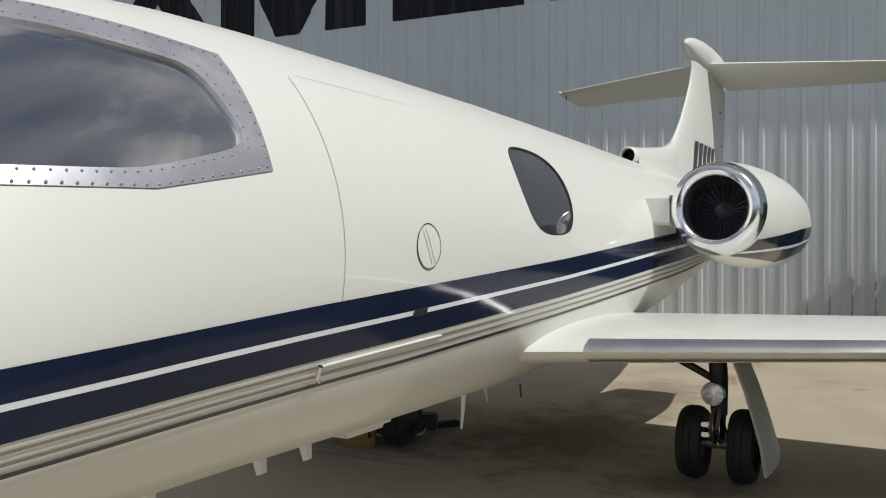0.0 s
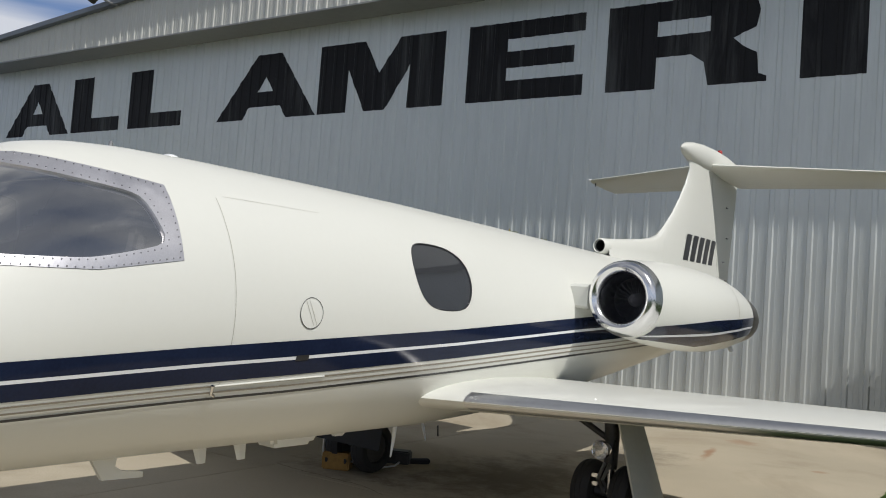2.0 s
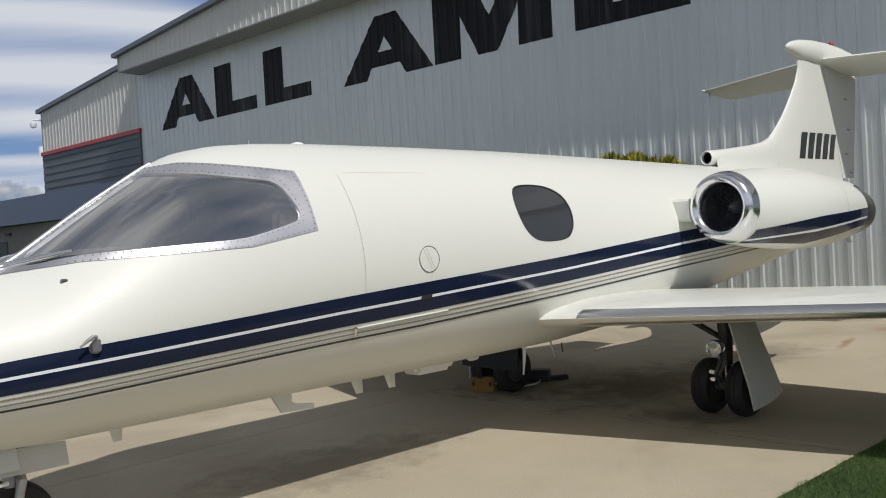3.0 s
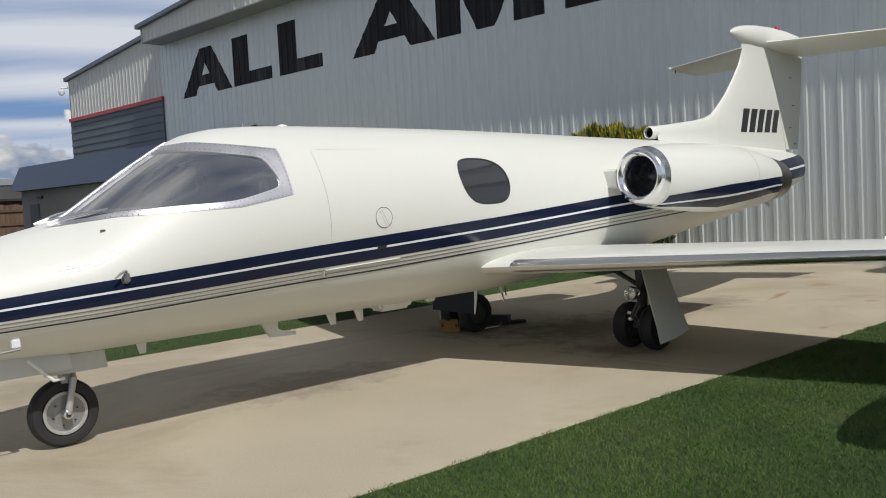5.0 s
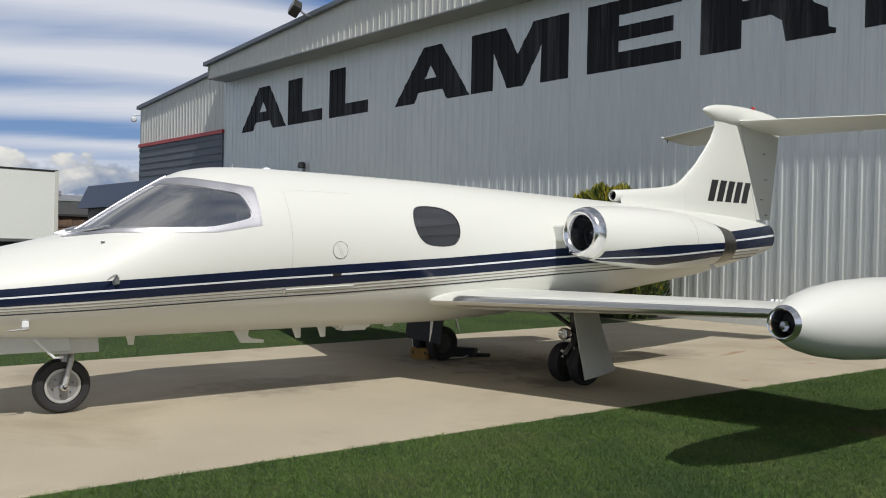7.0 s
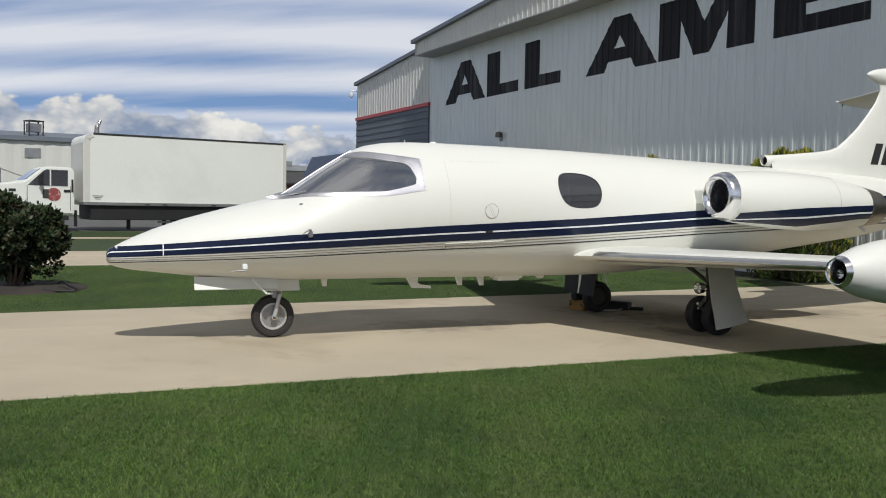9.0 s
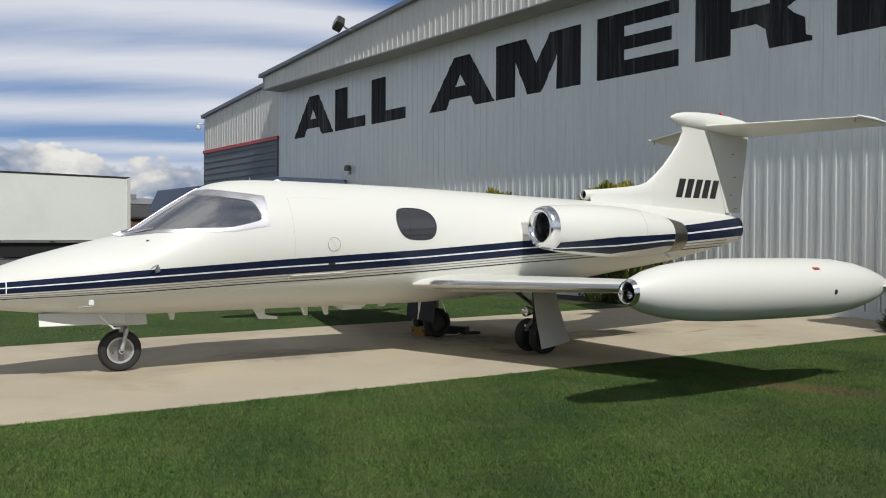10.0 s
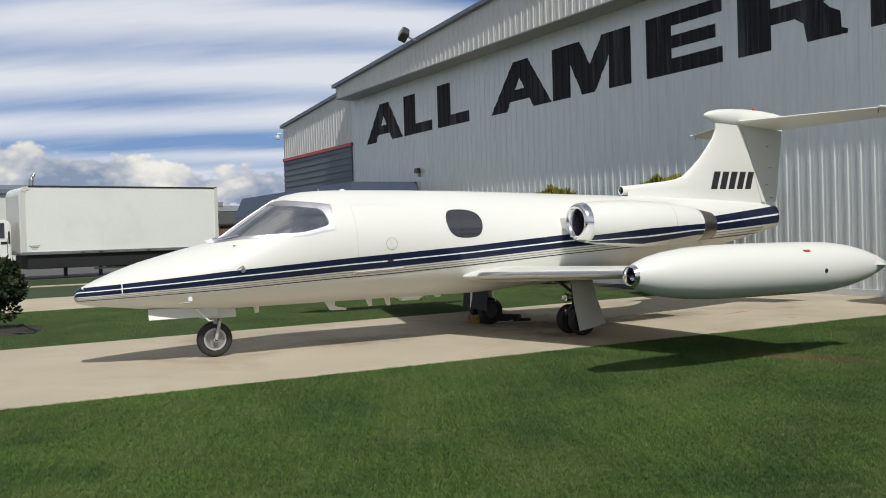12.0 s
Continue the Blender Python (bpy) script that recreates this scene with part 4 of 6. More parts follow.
def _even(row, n):
    half = len(row) // 2
    ys = np.array([p[1] for p in row[:half]])
    hs = np.array([p[0] for p in row[:half]])
    t = 0.5 * (1 - np.cos(np.linspace(0, math.pi, n)))
    g = ys[0] + (ys[-1] - ys[0]) * t
    h = np.interp(g, ys, hs)
    z = row[0][2]
    return [(a, b, z) for a, b in zip(h, g)] + [(-a, b, z) for a, b in zip(h[::-1], g[::-1])]


def build_tail():
    zs = [1.95, 2.1, 2.25, 2.38, 2.44, 2.5, 2.6, 2.75, 2.95, 3.15, 3.35, 3.50]
    fin = part("tail_fin", tidy(quads(fin_rows(lambda a, b, h: a, lambda a, b, h: h + 0.02, zs), True, True)), IVORY, jet, "ivory swept tail fin", True)
    zs = [1.985, 2.2, 2.5, 2.8, 3.1, 3.42]
    rudder = part("rudder", tidy(quads(fin_rows(lambda a, b, h: h + 0.028, lambda a, b, h: b, zs), True, True)), IVORY, fin, "ivory rudder", True)
    for z, y in ((2.62, 12.30), (2.30, 12.20), (2.06, 12.32), (3.02, 12.24)):
        part("hinge_tab", box((0.02, 0.06, 0.015), (0.035, y, z), 0.003), STEEL, rudder)
    # dorsal fairing with its ram air scoop
    rows = []
    for s, top, w in ((8.82, 2.285, 0.070), (9.1, 2.306, 0.075), (9.4, 2.335, 0.078), (9.7, 2.365, 0.078), (9.96, 2.402, 0.074), (10.15, 2.462, 0.06), (10.3, 2.56, 0.045)):
        base = ring(s)[0] - 0.05
        r = [(w * 1.5, s, base), (w * 1.12, s, base + 0.06), (w, s, (base + top) / 2 + 0.03), (w * 0.82, s, top - 0.035), (w * 0.45, s, top - 0.006), (0, s, top)]
        rows.append(r + [(-x, y, z) for x, y, z in r[-2::-1]])
    dorsal = part("dorsal_fairing", tidy(quads(rows, False)), IVORY, fin, "ivory dorsal fairing with an air scoop", True)
    part("scoop_lip", revolve([(8.86, 0.052), (8.76, 0.055), (8.735, 0.064), (8.75, 0.074), (8.86, 0.078)], 28, (0, 0, 2.205), close=False, squash=1.05), IVORY, dorsal, smooth=True)
    part("scoop_mouth", revolve([(8.75, 0.056), (8.82, 0.052), (8.9, 0.05), (8.902, 0.003)], 24, (0, 0, 2.205), close=False, squash=1.05), BLACK, dorsal, "dark round air intake")
    # registration reduced to plain bars on both sides
    for side in (1, -1):
        for k in range(5):
            y0 = 10.74 + k * 0.218
            pts = [(y0, 2.222), (y0 + 0.155, 2.222), (y0 + 0.255, 2.540), (y0 + 0.10, 2.540)]
            rows = []
            for (ya, za), (yb, zb) in ((pts[0], pts[3]), (pts[1], pts[2])):
                line = []
                for f in (0, 0.5, 1):
                    y, z = ya + (yb - ya) * f, za + (zb - za) * f
                    le, te, h = fin_edges(z)
                    x, up, dn, xs = foil(te - le, 0.062 if z > 2.5 else 0.055, 0.0)
                    line.append((side * (float(np.interp(y - le, x, up)) + 0.0035), y, z))
                rows.append(line)
            part("registration_bar", quads(rows), INK, fin)
    # bullet fairing on top
    bullet = []
    for s, top, low, w in ((10.675, 3.565, 3.552, 0.004), (10.71, 3.598, 3.525, 0.032), (10.8, 3.636, 3.487, 0.060), (11.0, 3.676, 3.425, 0.088), (11.3, 3.70, 3.385, 0.112), (11.7, 3.706, 3.38, 0.118), (12.1, 3.69, 3.39, 0.108), (12.45, 3.655, 3.41, 0.085), (12.75, 3.60, 3.435, 0.055), (12.93, 3.555, 3.46, 0.025), (12.98, 3.52, 3.50, 0.004)):
        m, h = (top + low) / 2, (top - low) / 2
        bullet.append([(w * math.cos(a), s, m + h * math.sin(a)) for a in np.linspace(0, 2 * math.pi, 24, endpoint=False)])
    cap = part("bullet_fairing", tidy(quads(bullet, True, True)), IVORY, jet, "ivory bullet fairing on top of the fin", True)
    part("beacon", revolve([(0, 0.035), (0.025, 0.034), (0.045, 0.024), (0.052, 0.004)], 16, (0, 11.95, 3.693), "Z"), RED, cap, "small red beacon")
    # tailplane
    for side in (1, -1):
        rows = []
        tip = 2.31 if side > 0 else 2.13
        for u in (0.03, 0.4, 0.9, 1.4, 1.9, tip - 0.08, tip):
            le = 11.40 + 0.468 * u + (0.06 if u == tip else 0)
            te = 12.70 + 0.27 * u
            x, up, dn, xs = foil(te - le, 0.075 if u < tip else 0.05, 0.0)
            rows.append([(side * u, le + x[i], 3.462 + up[i] - 0.09 * x[i]) for i in range(18, -1, -1)] + [(side * u, le + x[i], 3.462 + dn[i] - 0.09 * x[i]) for i in range(1, 18)])
        stab = part("tailplane", tidy(quads(rows, True, True)), IVORY, jet, "ivory swept tailplane high on the fin", True)
        rows = []
        for u in np.linspace(0.2, 2.1, 10):
            le, te = 11.40 + 0.468 * u, 12.70 + 0.27 * u
            x, up, dn, xs = foil(te - le, 0.075, 0.0)
            y = 0.70 * (te - le)
            low = 3.462 + float(np.interp(y, x, dn)) - 0.09 * y - 0.002
            rows.append([(side * u, le + y, low), (side * u, le + y + 0.008, low)])
        part("elevator_seam", quads(rows), SEAMGREY, stab)
        part("tip_weight", tube([(side * (tip - 0.02), 12.36, 3.474), (side * tip, 12.8, 3.45), (side * (tip + 0.01), 13.38, 3.392)], [0.014, 0.026, 0.008]), PALE, stab)
        part("static_wick", tube([(side * (tip - 0.10), 12.45, 3.455), (side * (tip - 0.10), 12.44, 3.375)], 0.008), DARKMETAL, stab)
    part("tail_navigation_lamp", revolve([(12.41, 0.055), (12.44, 0.05), (12.47, 0.03), (12.475, 0.004)], 18, (0, 0, 1.77)), STEEL, jet, smooth=True)


build_tail()


# ---- landing gear ----
def tyre_parts(parent, at, radius, width, rim, label, metal):
    x, y, z = at
    w = width / 2
    tyre = part("tyre", revolve([(-w * 0.55, rim), (-w * 0.92, rim + 0.012), (-w, rim + 0.35 * (radius - rim)), (-w * 0.93, rim + 0.75 * (radius - rim)), (-w * 0.66, radius - 0.008), (-w * 0.3, radius), (-w * 0.27, radius - 0.007), (-w * 0.22, radius),
                                 (w * 0.22, radius), (w * 0.27, radius - 0.007), (w * 0.3, radius), (w * 0.66, radius - 0.008), (w * 0.93, rim + 0.75 * (radius - rim)), (w, rim + 0.35 * (radius - rim)), (w * 0.92, rim + 0.012), (w * 0.55, rim)], 48, at, "X", False), RUBBER, parent, label, True)
    hub = part("rim", revolve([(-w * 0.6, rim), (-w * 0.7, rim - 0.004), (-w * 0.7, rim - 0.014), (-w * 0.45, rim - 0.022), (-w * 0.35, rim * 0.45), (-w * 0.55, rim * 0.3), (-w * 0.6, 0.012), (w * 0.6, 0.012),
                               (w * 0.55, rim * 0.3), (w * 0.35, rim * 0.45), (w * 0.45, rim - 0.022), (w * 0.7, rim - 0.014), (w * 0.7, rim - 0.004), (w * 0.6, rim)], 40, at, "X", True), metal, tyre, "cast wheel rim", True)
    return tyre


def build_nose_gear():
    gear = part("nose_gear", tube([(0.02, 1.80, 0.72), (0.03, 1.79, 0.50), (0.04, 1.785, 0.44)], [0.042, 0.042, 0.036], 16), STEEL, jet, "nose landing gear with a single wheel", True)
    fork = bmesh.new()
    tube([(0.0, 1.815, 0.46), (0.0, 1.80, 0.49), (0.0, 1.79, 0.56)], [0.05, 0.05, 0.04], 14, fork)
    tube([(0.0, 1.84, 0.50), (0.085, 1.825, 0.47), (0.092, 1.80, 0.36), (0.092, 1.772, 0.236)], [0.03, 0.026, 0.022, 0.026], 12, fork)
    part("fork", fork, ALLOY, gear, "grey single-sided wheel fork", True)
    tyre = tyre_parts(gear, (0.0, 1.771, 0.236), 0.236, 0.115, 0.150, "black nose wheel tyre", WHEELGREY)
    part("axle_nut", revolve([(0.05, 0.036), (0.108, 0.034), (0.118, 0.022), (0.112, 0.018), (0.112, 0.003)], 18, (0, 1.771, 0.236), "X", False), CHROME, gear, smooth=True)
    part("axle_bore", revolve([(0.114, 0.016), (0.1135, 0.002)], 14, (0, 1.771, 0.236), "X", False), BLACK, gear)
    part("rim_flange", revolve([(0.036, 0.150), (0.048, 0.149), (0.050, 0.142), (0.046, 0.128), (0.030, 0.124)], 40, (0, 1.771, 0.236), "X", False), ALLOY, tyre, "bright wheel rim flange", True)
    for k in range(6):
        a = 2 * math.pi * k / 6 + 0.3
        part("hub_bolt", revolve([(0.035, 0.006), (0.048, 0.0055), (0.049, 0.001)], 8, (0, 1.771 + 0.085 * math.cos(a), 0.236 + 0.085 * math.sin(a)), "X", False), DARKMETAL, tyre.children[0])
    # doors hang open on both sides of the well
    for side in (1, -1):
        x = side * 0.17
        lip = 0.005 if side == 1 else 0.0
        y0 = 0.90 if side == 1 else 1.0
        front = [(x, y0, 0.70), (x, 1.78, 0.67), (x + side * 0.06, 1.78, 0.562), (x + side * 0.06, y0, 0.562)]
        door = part("nose_gear_door", bevelled(plate(front, 0.014), 0.003), IVORY, jet, "ivory nose gear door hanging open")
        rear = [(x, 1.60, 0.665 - lip), (x, 2.02, 0.655 - lip), (x + side * 0.04, 2.02, 0.535), (x + side * 0.04, 1.60, 0.535)]
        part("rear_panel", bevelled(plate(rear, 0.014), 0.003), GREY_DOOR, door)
        part("door_link", tube([(side * 0.262, 1.49, 0.67), (side * 0.268, 1.645, 0.512), (side * 0.22, 1.72, 0.508)], 0.011), PALE, door)
    # closed dark slab in place of a hollow: the well's shade as colour
    part("nose_gear_well", box((0.26, 1.05, 0.05), (0, 1.46, 0.672), 0.01), DARKMETAL, jet, "dark slab for the shade of the nose wheel well")


def build_main_gear(side):
    c = side * 1.175
    gear = part("main_gear", tube([(c * 0.98, 6.86, 0.90), (c, 6.86, 0.62), (c, 6.86, 0.40)], [0.055, 0.055, 0.05], 18), DARKMETAL, jet, "main landing gear with twin wheels", True)
    part("oleo_piston", tube([(c, 6.86, 0.46), (c, 6.86, 0.22)], 0.036, 16), CHROME, gear, smooth=True)
    part("axle", tube([(c - 0.175, 6.86, 0.222), (c + 0.175, 6.86, 0.222)], 0.032, 14), STEEL, gear, smooth=True)
    for dx in (-0.15, 0.15):
        tyre_parts(gear, (c + dx, 6.86, 0.222), 0.222, 0.15, 0.125, "black main wheel tyre", DARKMETAL)
    link = bmesh.new()
    tube([(c - 0.02, 6.80, 0.44), (c - 0.02, 6.70, 0.34), (c - 0.02, 6.80, 0.24)], 0.014, 8, link)
    tube([(c + 0.02, 6.80, 0.44), (c + 0.02, 6.70, 0.34), (c + 0.02, 6.80, 0.24)], 0.014, 8, link)
    part("torque_link", link, STEEL, gear, "grey scissor link")
    part("brake_line", tube([(c + 0.05, 6.80, 0.62), (c + 0.06, 6.76, 0.48), (c + 0.05, 6.77, 0.36), (c + 0.07, 6.80, 0.26)], 0.008, 8), BLACK, gear)
    for z in (0.30, 0.36):
        part("brake_fitting", box((0.05, 0.05, 0.03), (c - 0.05, 6.73, z), 0.006), CHROME, gear)
    part("side_brace", tube([(c - side * 0.03, 6.84, 0.62), (c - side * 0.28, 6.80, 0.76), (c - side * 0.52, 6.76, 0.87)], [0.022, 0.026, 0.026], 12), DARKMETAL, gear, "dark folding side brace", True)
    lamp = part("taxi_lamp", revolve([(6.74, 0.004), (6.735, 0.034), (6.70, 0.055), (6.665, 0.064), (6.655, 0.067), (6.668, 0.071), (6.72, 0.063), (6.78, 0.040), (6.79, 0.004)], 28, (c + side * 0.005, 0, 0.555), close=False), CHROME, gear, "round chrome taxi lamp on the strut", True)
    lens = part("lamp_glass", revolve([(6.650, 0.003), (6.653, 0.038), (6.661, 0.065)], 24, (c + side * 0.005, 0, 0.555), close=False), LENS, lamp, smooth=True)
    lens.visible_shadow = False
    # broad curved door on the outer side of the leg
    rows = []
    for z, x0, y0, y1 in ((0.90, 0.05, 6.74, 7.10), (0.75, 0.09, 6.72, 7.11), (0.58, 0.16, 6.69, 7.10), (0.40, 0.215, 6.68, 7.13), (0.26, 0.250, 6.69, 7.16), (0.085, 0.272, 6.71, 7.19)):
        rows.append([(c + side * (x0 + 0.03 + 0.03 * math.sin(math.pi * k / 6)), y0 + (y1 - y0) * k / 6, z + 0.12 * (k / 6) * (0.25 - min(z, 0.25)) / 0.25) for k in range(7)])
    bm = quads(rows)
    tidy(bm)
    bmesh.ops.solidify(bm, geom=bm.faces[:], thickness=0.016)
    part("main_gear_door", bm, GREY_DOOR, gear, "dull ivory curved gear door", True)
    if side < 0:
        gear.location.y = -0.17


build_nose_gear()
for side in (1, -1):
    build_main_gear(side)


# ---- ground ----
def edge_near(y):
    return 0.05 * y + 0.06


def build_ground():
    bm = bmesh.new()
    grid = sorted({-900, -300, -120, -60, -40, -30, -20, -12, -6, 0, 6, 12, 20, 30, 60, 120, 300, 900})
    quads([[(x, y, -0.006) for x in grid] for y in grid], bm=bm)
    tagged(part("ground", tidy(bm), SOIL), "mown green lawn soil reaching far out", "lawn", kind="structure")
    # bed of the apron, seen in its joints
    rows = [[(-5.46, y, -0.0035), (edge_near(y) - 0.01, y, -0.0035)] for y in (-25, -10, 0, 10, 14.3)]
    apron = tagged(part("apron", tidy(quads(rows)), JOINT), "sunlit tan concrete apron with dirty joints", "apron", kind="structure")
    ys = [-25.0, -15.0, -4.6, 4.95, 14.1]
    for y0, y1 in zip(ys, ys[1:]):
        for x0, x1 in ((None, -3.852), (-3.848, "edge")):
            a0, a1 = (-5.45, -5.45) if x0 is None else (x0, x0)
            b0, b1 = (edge_near(y0), edge_near(y1)) if x1 == "edge" else (x1, x1)
            g = 0.0022
            top = [(a0 + g, y0 + g, 0), (b0 - g, y0 + g, 0), (b1 - g, y1 - g, 0), (a1 + g, y1 - g, 0)]
            bm = bmesh.new()
            base = [(p[0], p[1], -0.09) for p in top]
            quads([base, top], True, True, bm)
            tidy(bm)
            edges = [e for e in bm.edges if all(v.co.z > -0.01 for v in e.verts)]
            bmesh.ops.bevel(bm, geom=edges, offset=0.003, segments=1, affect="EDGES")
            part("concrete_slab", bm, CONCRETE, apron)
    # strip of concrete to the right of the apron along the building
    tagged(part("footpath", box((5.5, 60, 0.08), (-16.45, 5, -0.038), 0.01), CONCRETE), "pale concrete path crossing the lawn", "path", kind="structure")
    tagged(part("kerb", box((0.30, 70, 0.12), (-27.2, 5, -0.02), 0.02), CONCRETE), "pale concrete kerb by the lot", "kerb", kind="structure")
    bank = [[(-27.36, y, -0.01), (-29.3, y, 0.185), (-29.5, y, -0.05)] for y in (-45, -20, 0, 20, 50)]
    tagged(part("lawn_bank", tidy(quads(bank)), SOIL), "low grass bank up to the parking lot", "lawn", kind="structure")
    tagged(part("parking_lot", box((26, 90, 0.25), (-42.3, 5, 0.075)), ASPHALT), "grey asphalt lot behind the lawn", "road", kind="structure")


build_ground()


def cracks():
    """Thin ragged cracks across the apron."""
    rng = random.Random(17)
    apron = bpy.data.objects["apron"]
    for line, width in (([(-3.85, 5.09), (-3.40, 5.04), (-2.87, 5.02), (-2.48, 4.88)], 0.011), ([(-1.62, 4.98), (-1.12, 4.90), (-0.81, 4.93), (-0.28, 4.85), (0.28, 4.89)], 0.008), ([(-3.1, 5.03), (-2.9, 5.22), (-2.55, 5.31)], 0.005), ([(-0.9, 4.92), (-0.6, 5.05), (-0.2, 5.06)], 0.004)):
        rows = []
        for (x0, y0), (x1, y1) in zip(line, line[1:]):
            for k in range(7):
                f = k / 7
                w = width * rng.uniform(0.3, 1.0)
                x, y = x0 + (x1 - x0) * f, y0 + (y1 - y0) * f + rng.uniform(-0.012, 0.012)
                rows.append([(x, y - w / 2, 0.0016), (x, y + w / 2, 0.0016)])
        part("crack", tidy(quads(rows)), JOINT, apron)


cracks()


def scattered(name, where, count, tall, wide, mat, seed, lean=0.5, label="", category="", z=-0.008):
    """Blades of grass as one mesh of thin triangles; where() takes and gives arrays of places."""
    rng = np.random.default_rng(seed)
    xy = where(rng, count)
    n = len(xy)
    h = tall * rng.uniform(0.55, 1.25, n)
    a = rng.uniform(0, 2 * math.pi, n)
    # blades lie over together in tufts a hand wide
    lay = np.zeros((n, 2))
    for _ in range(16):
        k, turn, at = rng.uniform(28, 120), rng.uniform(0, 2 * math.pi), rng.uniform(0, 2 * math.pi)
        wave = np.sin(k * (xy[:, 0] * math.cos(turn) + xy[:, 1] * math.sin(turn)) + at)
        lay += np.outer(wave, (math.cos(at * 7), math.sin(at * 7)))
    b = np.arctan2(lay[:, 1], lay[:, 0]) + rng.normal(0, 1.5, n)
    l = lean * h * rng.uniform(0, 1, n)
    h *= 1 + 0.07 * np.clip(lay[:, 0], -3, 3)
    side = np.stack([np.cos(a), np.sin(a)], 1) * (wide * rng.uniform(0.7, 1.3, n) / 2)[:, None]
    v = np.zeros((n, 3, 3))
    v[:, 0, :2], v[:, 1, :2] = xy - side, xy + side
    v[:, 2, :2] = xy + np.stack([np.cos(b), np.sin(b)], 1) * l[:, None]
    v[:, 0, 2] = v[:, 1, 2] = z
    v[:, 2, 2] = z + h
    mesh = bpy.data.meshes.new(name)
    mesh.vertices.add(3 * n)
    mesh.vertices.foreach_set("co", v.ravel())
    mesh.loops.add(3 * n)
    mesh.loops.foreach_set("vertex_index", np.arange(3 * n))
    mesh.polygons.add(n)
    mesh.polygons.foreach_set("loop_start", np.arange(0, 3 * n, 3))
    mesh.update()
    mesh.validate()
    mesh.materials.append(mat)
    return tagged(new(name, mesh), label, category, kind="stuff")


def near_lawn(rng, n):
    y = rng.uniform(-5.5, 12.2, n)
    x = rng.uniform(-0.25, 11.5, n)
    fade = np.clip(np.minimum((11.5 - x) / 2.5, (y + 5.5) / 2.5), 0, 1)
    d = np.hypot(x - 9.0, y + 2.6)
    keep = (x > 0.05 * y + 0.055 + 0.012 * np.sin(9 * y) + 0.01 * np.sin(23 * y)) & (rng.uniform(0, 1, n) < fade * np.clip(5.0 / np.maximum(d, 1.5), 0.25, 1.0))
    bare = (np.hypot((x - 2.75) / 0.75, (y - 5.95 - 0.35 * (x - 2.75)) / 0.22) < 1) & (rng.uniform(0, 1, n) < 0.8)
    return np.stack([x, y], 1)[keep & ~bare]


def far_lawn(rng, n):
    y = rng.uniform(-9, 13.5, n)
    x = rng.uniform(-13.6, -5.40, n)
    keep = np.hypot((x + 8.9), (y + 1.9)) > 1.0
    return np.stack([x, y], 1)[keep]


scattered("lawn_grass", near_lawn, 5200000, 0.022, 0.0039, BLADE, 5, 1.5, "dense mown green lawn in front of the apron", "grass")
scattered("lawn_grass", far_lawn, 620000, 0.017, 0.0065, BLADE, 6, 1.6, "mown green lawn strip behind the apron", "grass")
scattered("dry_grass", lambda r, n: (lambda u: np.stack([2.75 + u, 5.95 + 0.35 * u + 0.26 * r.normal(0, 0.6, n)], 1))(0.5 * r.normal(0, 0.6, n)), 12000, 0.022, 0.005, BROWNBLADE, 7, 1.2, "worn brown patch of dry lawn", "grass")


# ---- hangar ----
WALL_Y, RIB = 14.11, 0.305
hangar = thing("hangar", "large grey sheet metal hangar with black painted lettering", "hangar", pose(0, 0, 0))


def rib_profile(x):
    """How far the sheet stands forward at x."""
    u = (x / RIB) % 1.0
    d = abs(u - 0.5)
    main = 0.020 * max(0.0, min(1.0, (0.17 - d) / 0.07))
    minor = 0.003 if 0.10 < u < 0.17 or 0.83 < u < 0.90 else 0.0
    return main + minor


def rib_breaks(x0, x1):
    out = [x0, x1]
    for k in range(int(x0 / RIB) - 2, int(x1 / RIB) + 3):
        for f in (0.099, 0.101, 0.169, 0.171, 0.33, 0.40, 0.60, 0.67, 0.829, 0.831, 0.899, 0.901):
            x = (k + f) * RIB
            if x0 < x < x1:
                out.append(x)
    return sorted(out)


def sheet_wall(x0, x1, low, high, y):
    rows = []
    for x in rib_breaks(x0, x1):
        lo = low(x) if callable(low) else low
        hi = high(x) if callable(high) else high
        rows.append([(x, y - rib_profile(x), lo), (x, y - rib_profile(x), hi)])
    return quads(rows)


def roof_line(x):
    return 8.19 + 0.068 * (x + 26.54) if x < 6 else 8.19 + 0.068 * 32.54 - 0.068 * (x - 6)


def annex_line(x):
    return 7.50 + 0.083 * (x + 35.4)


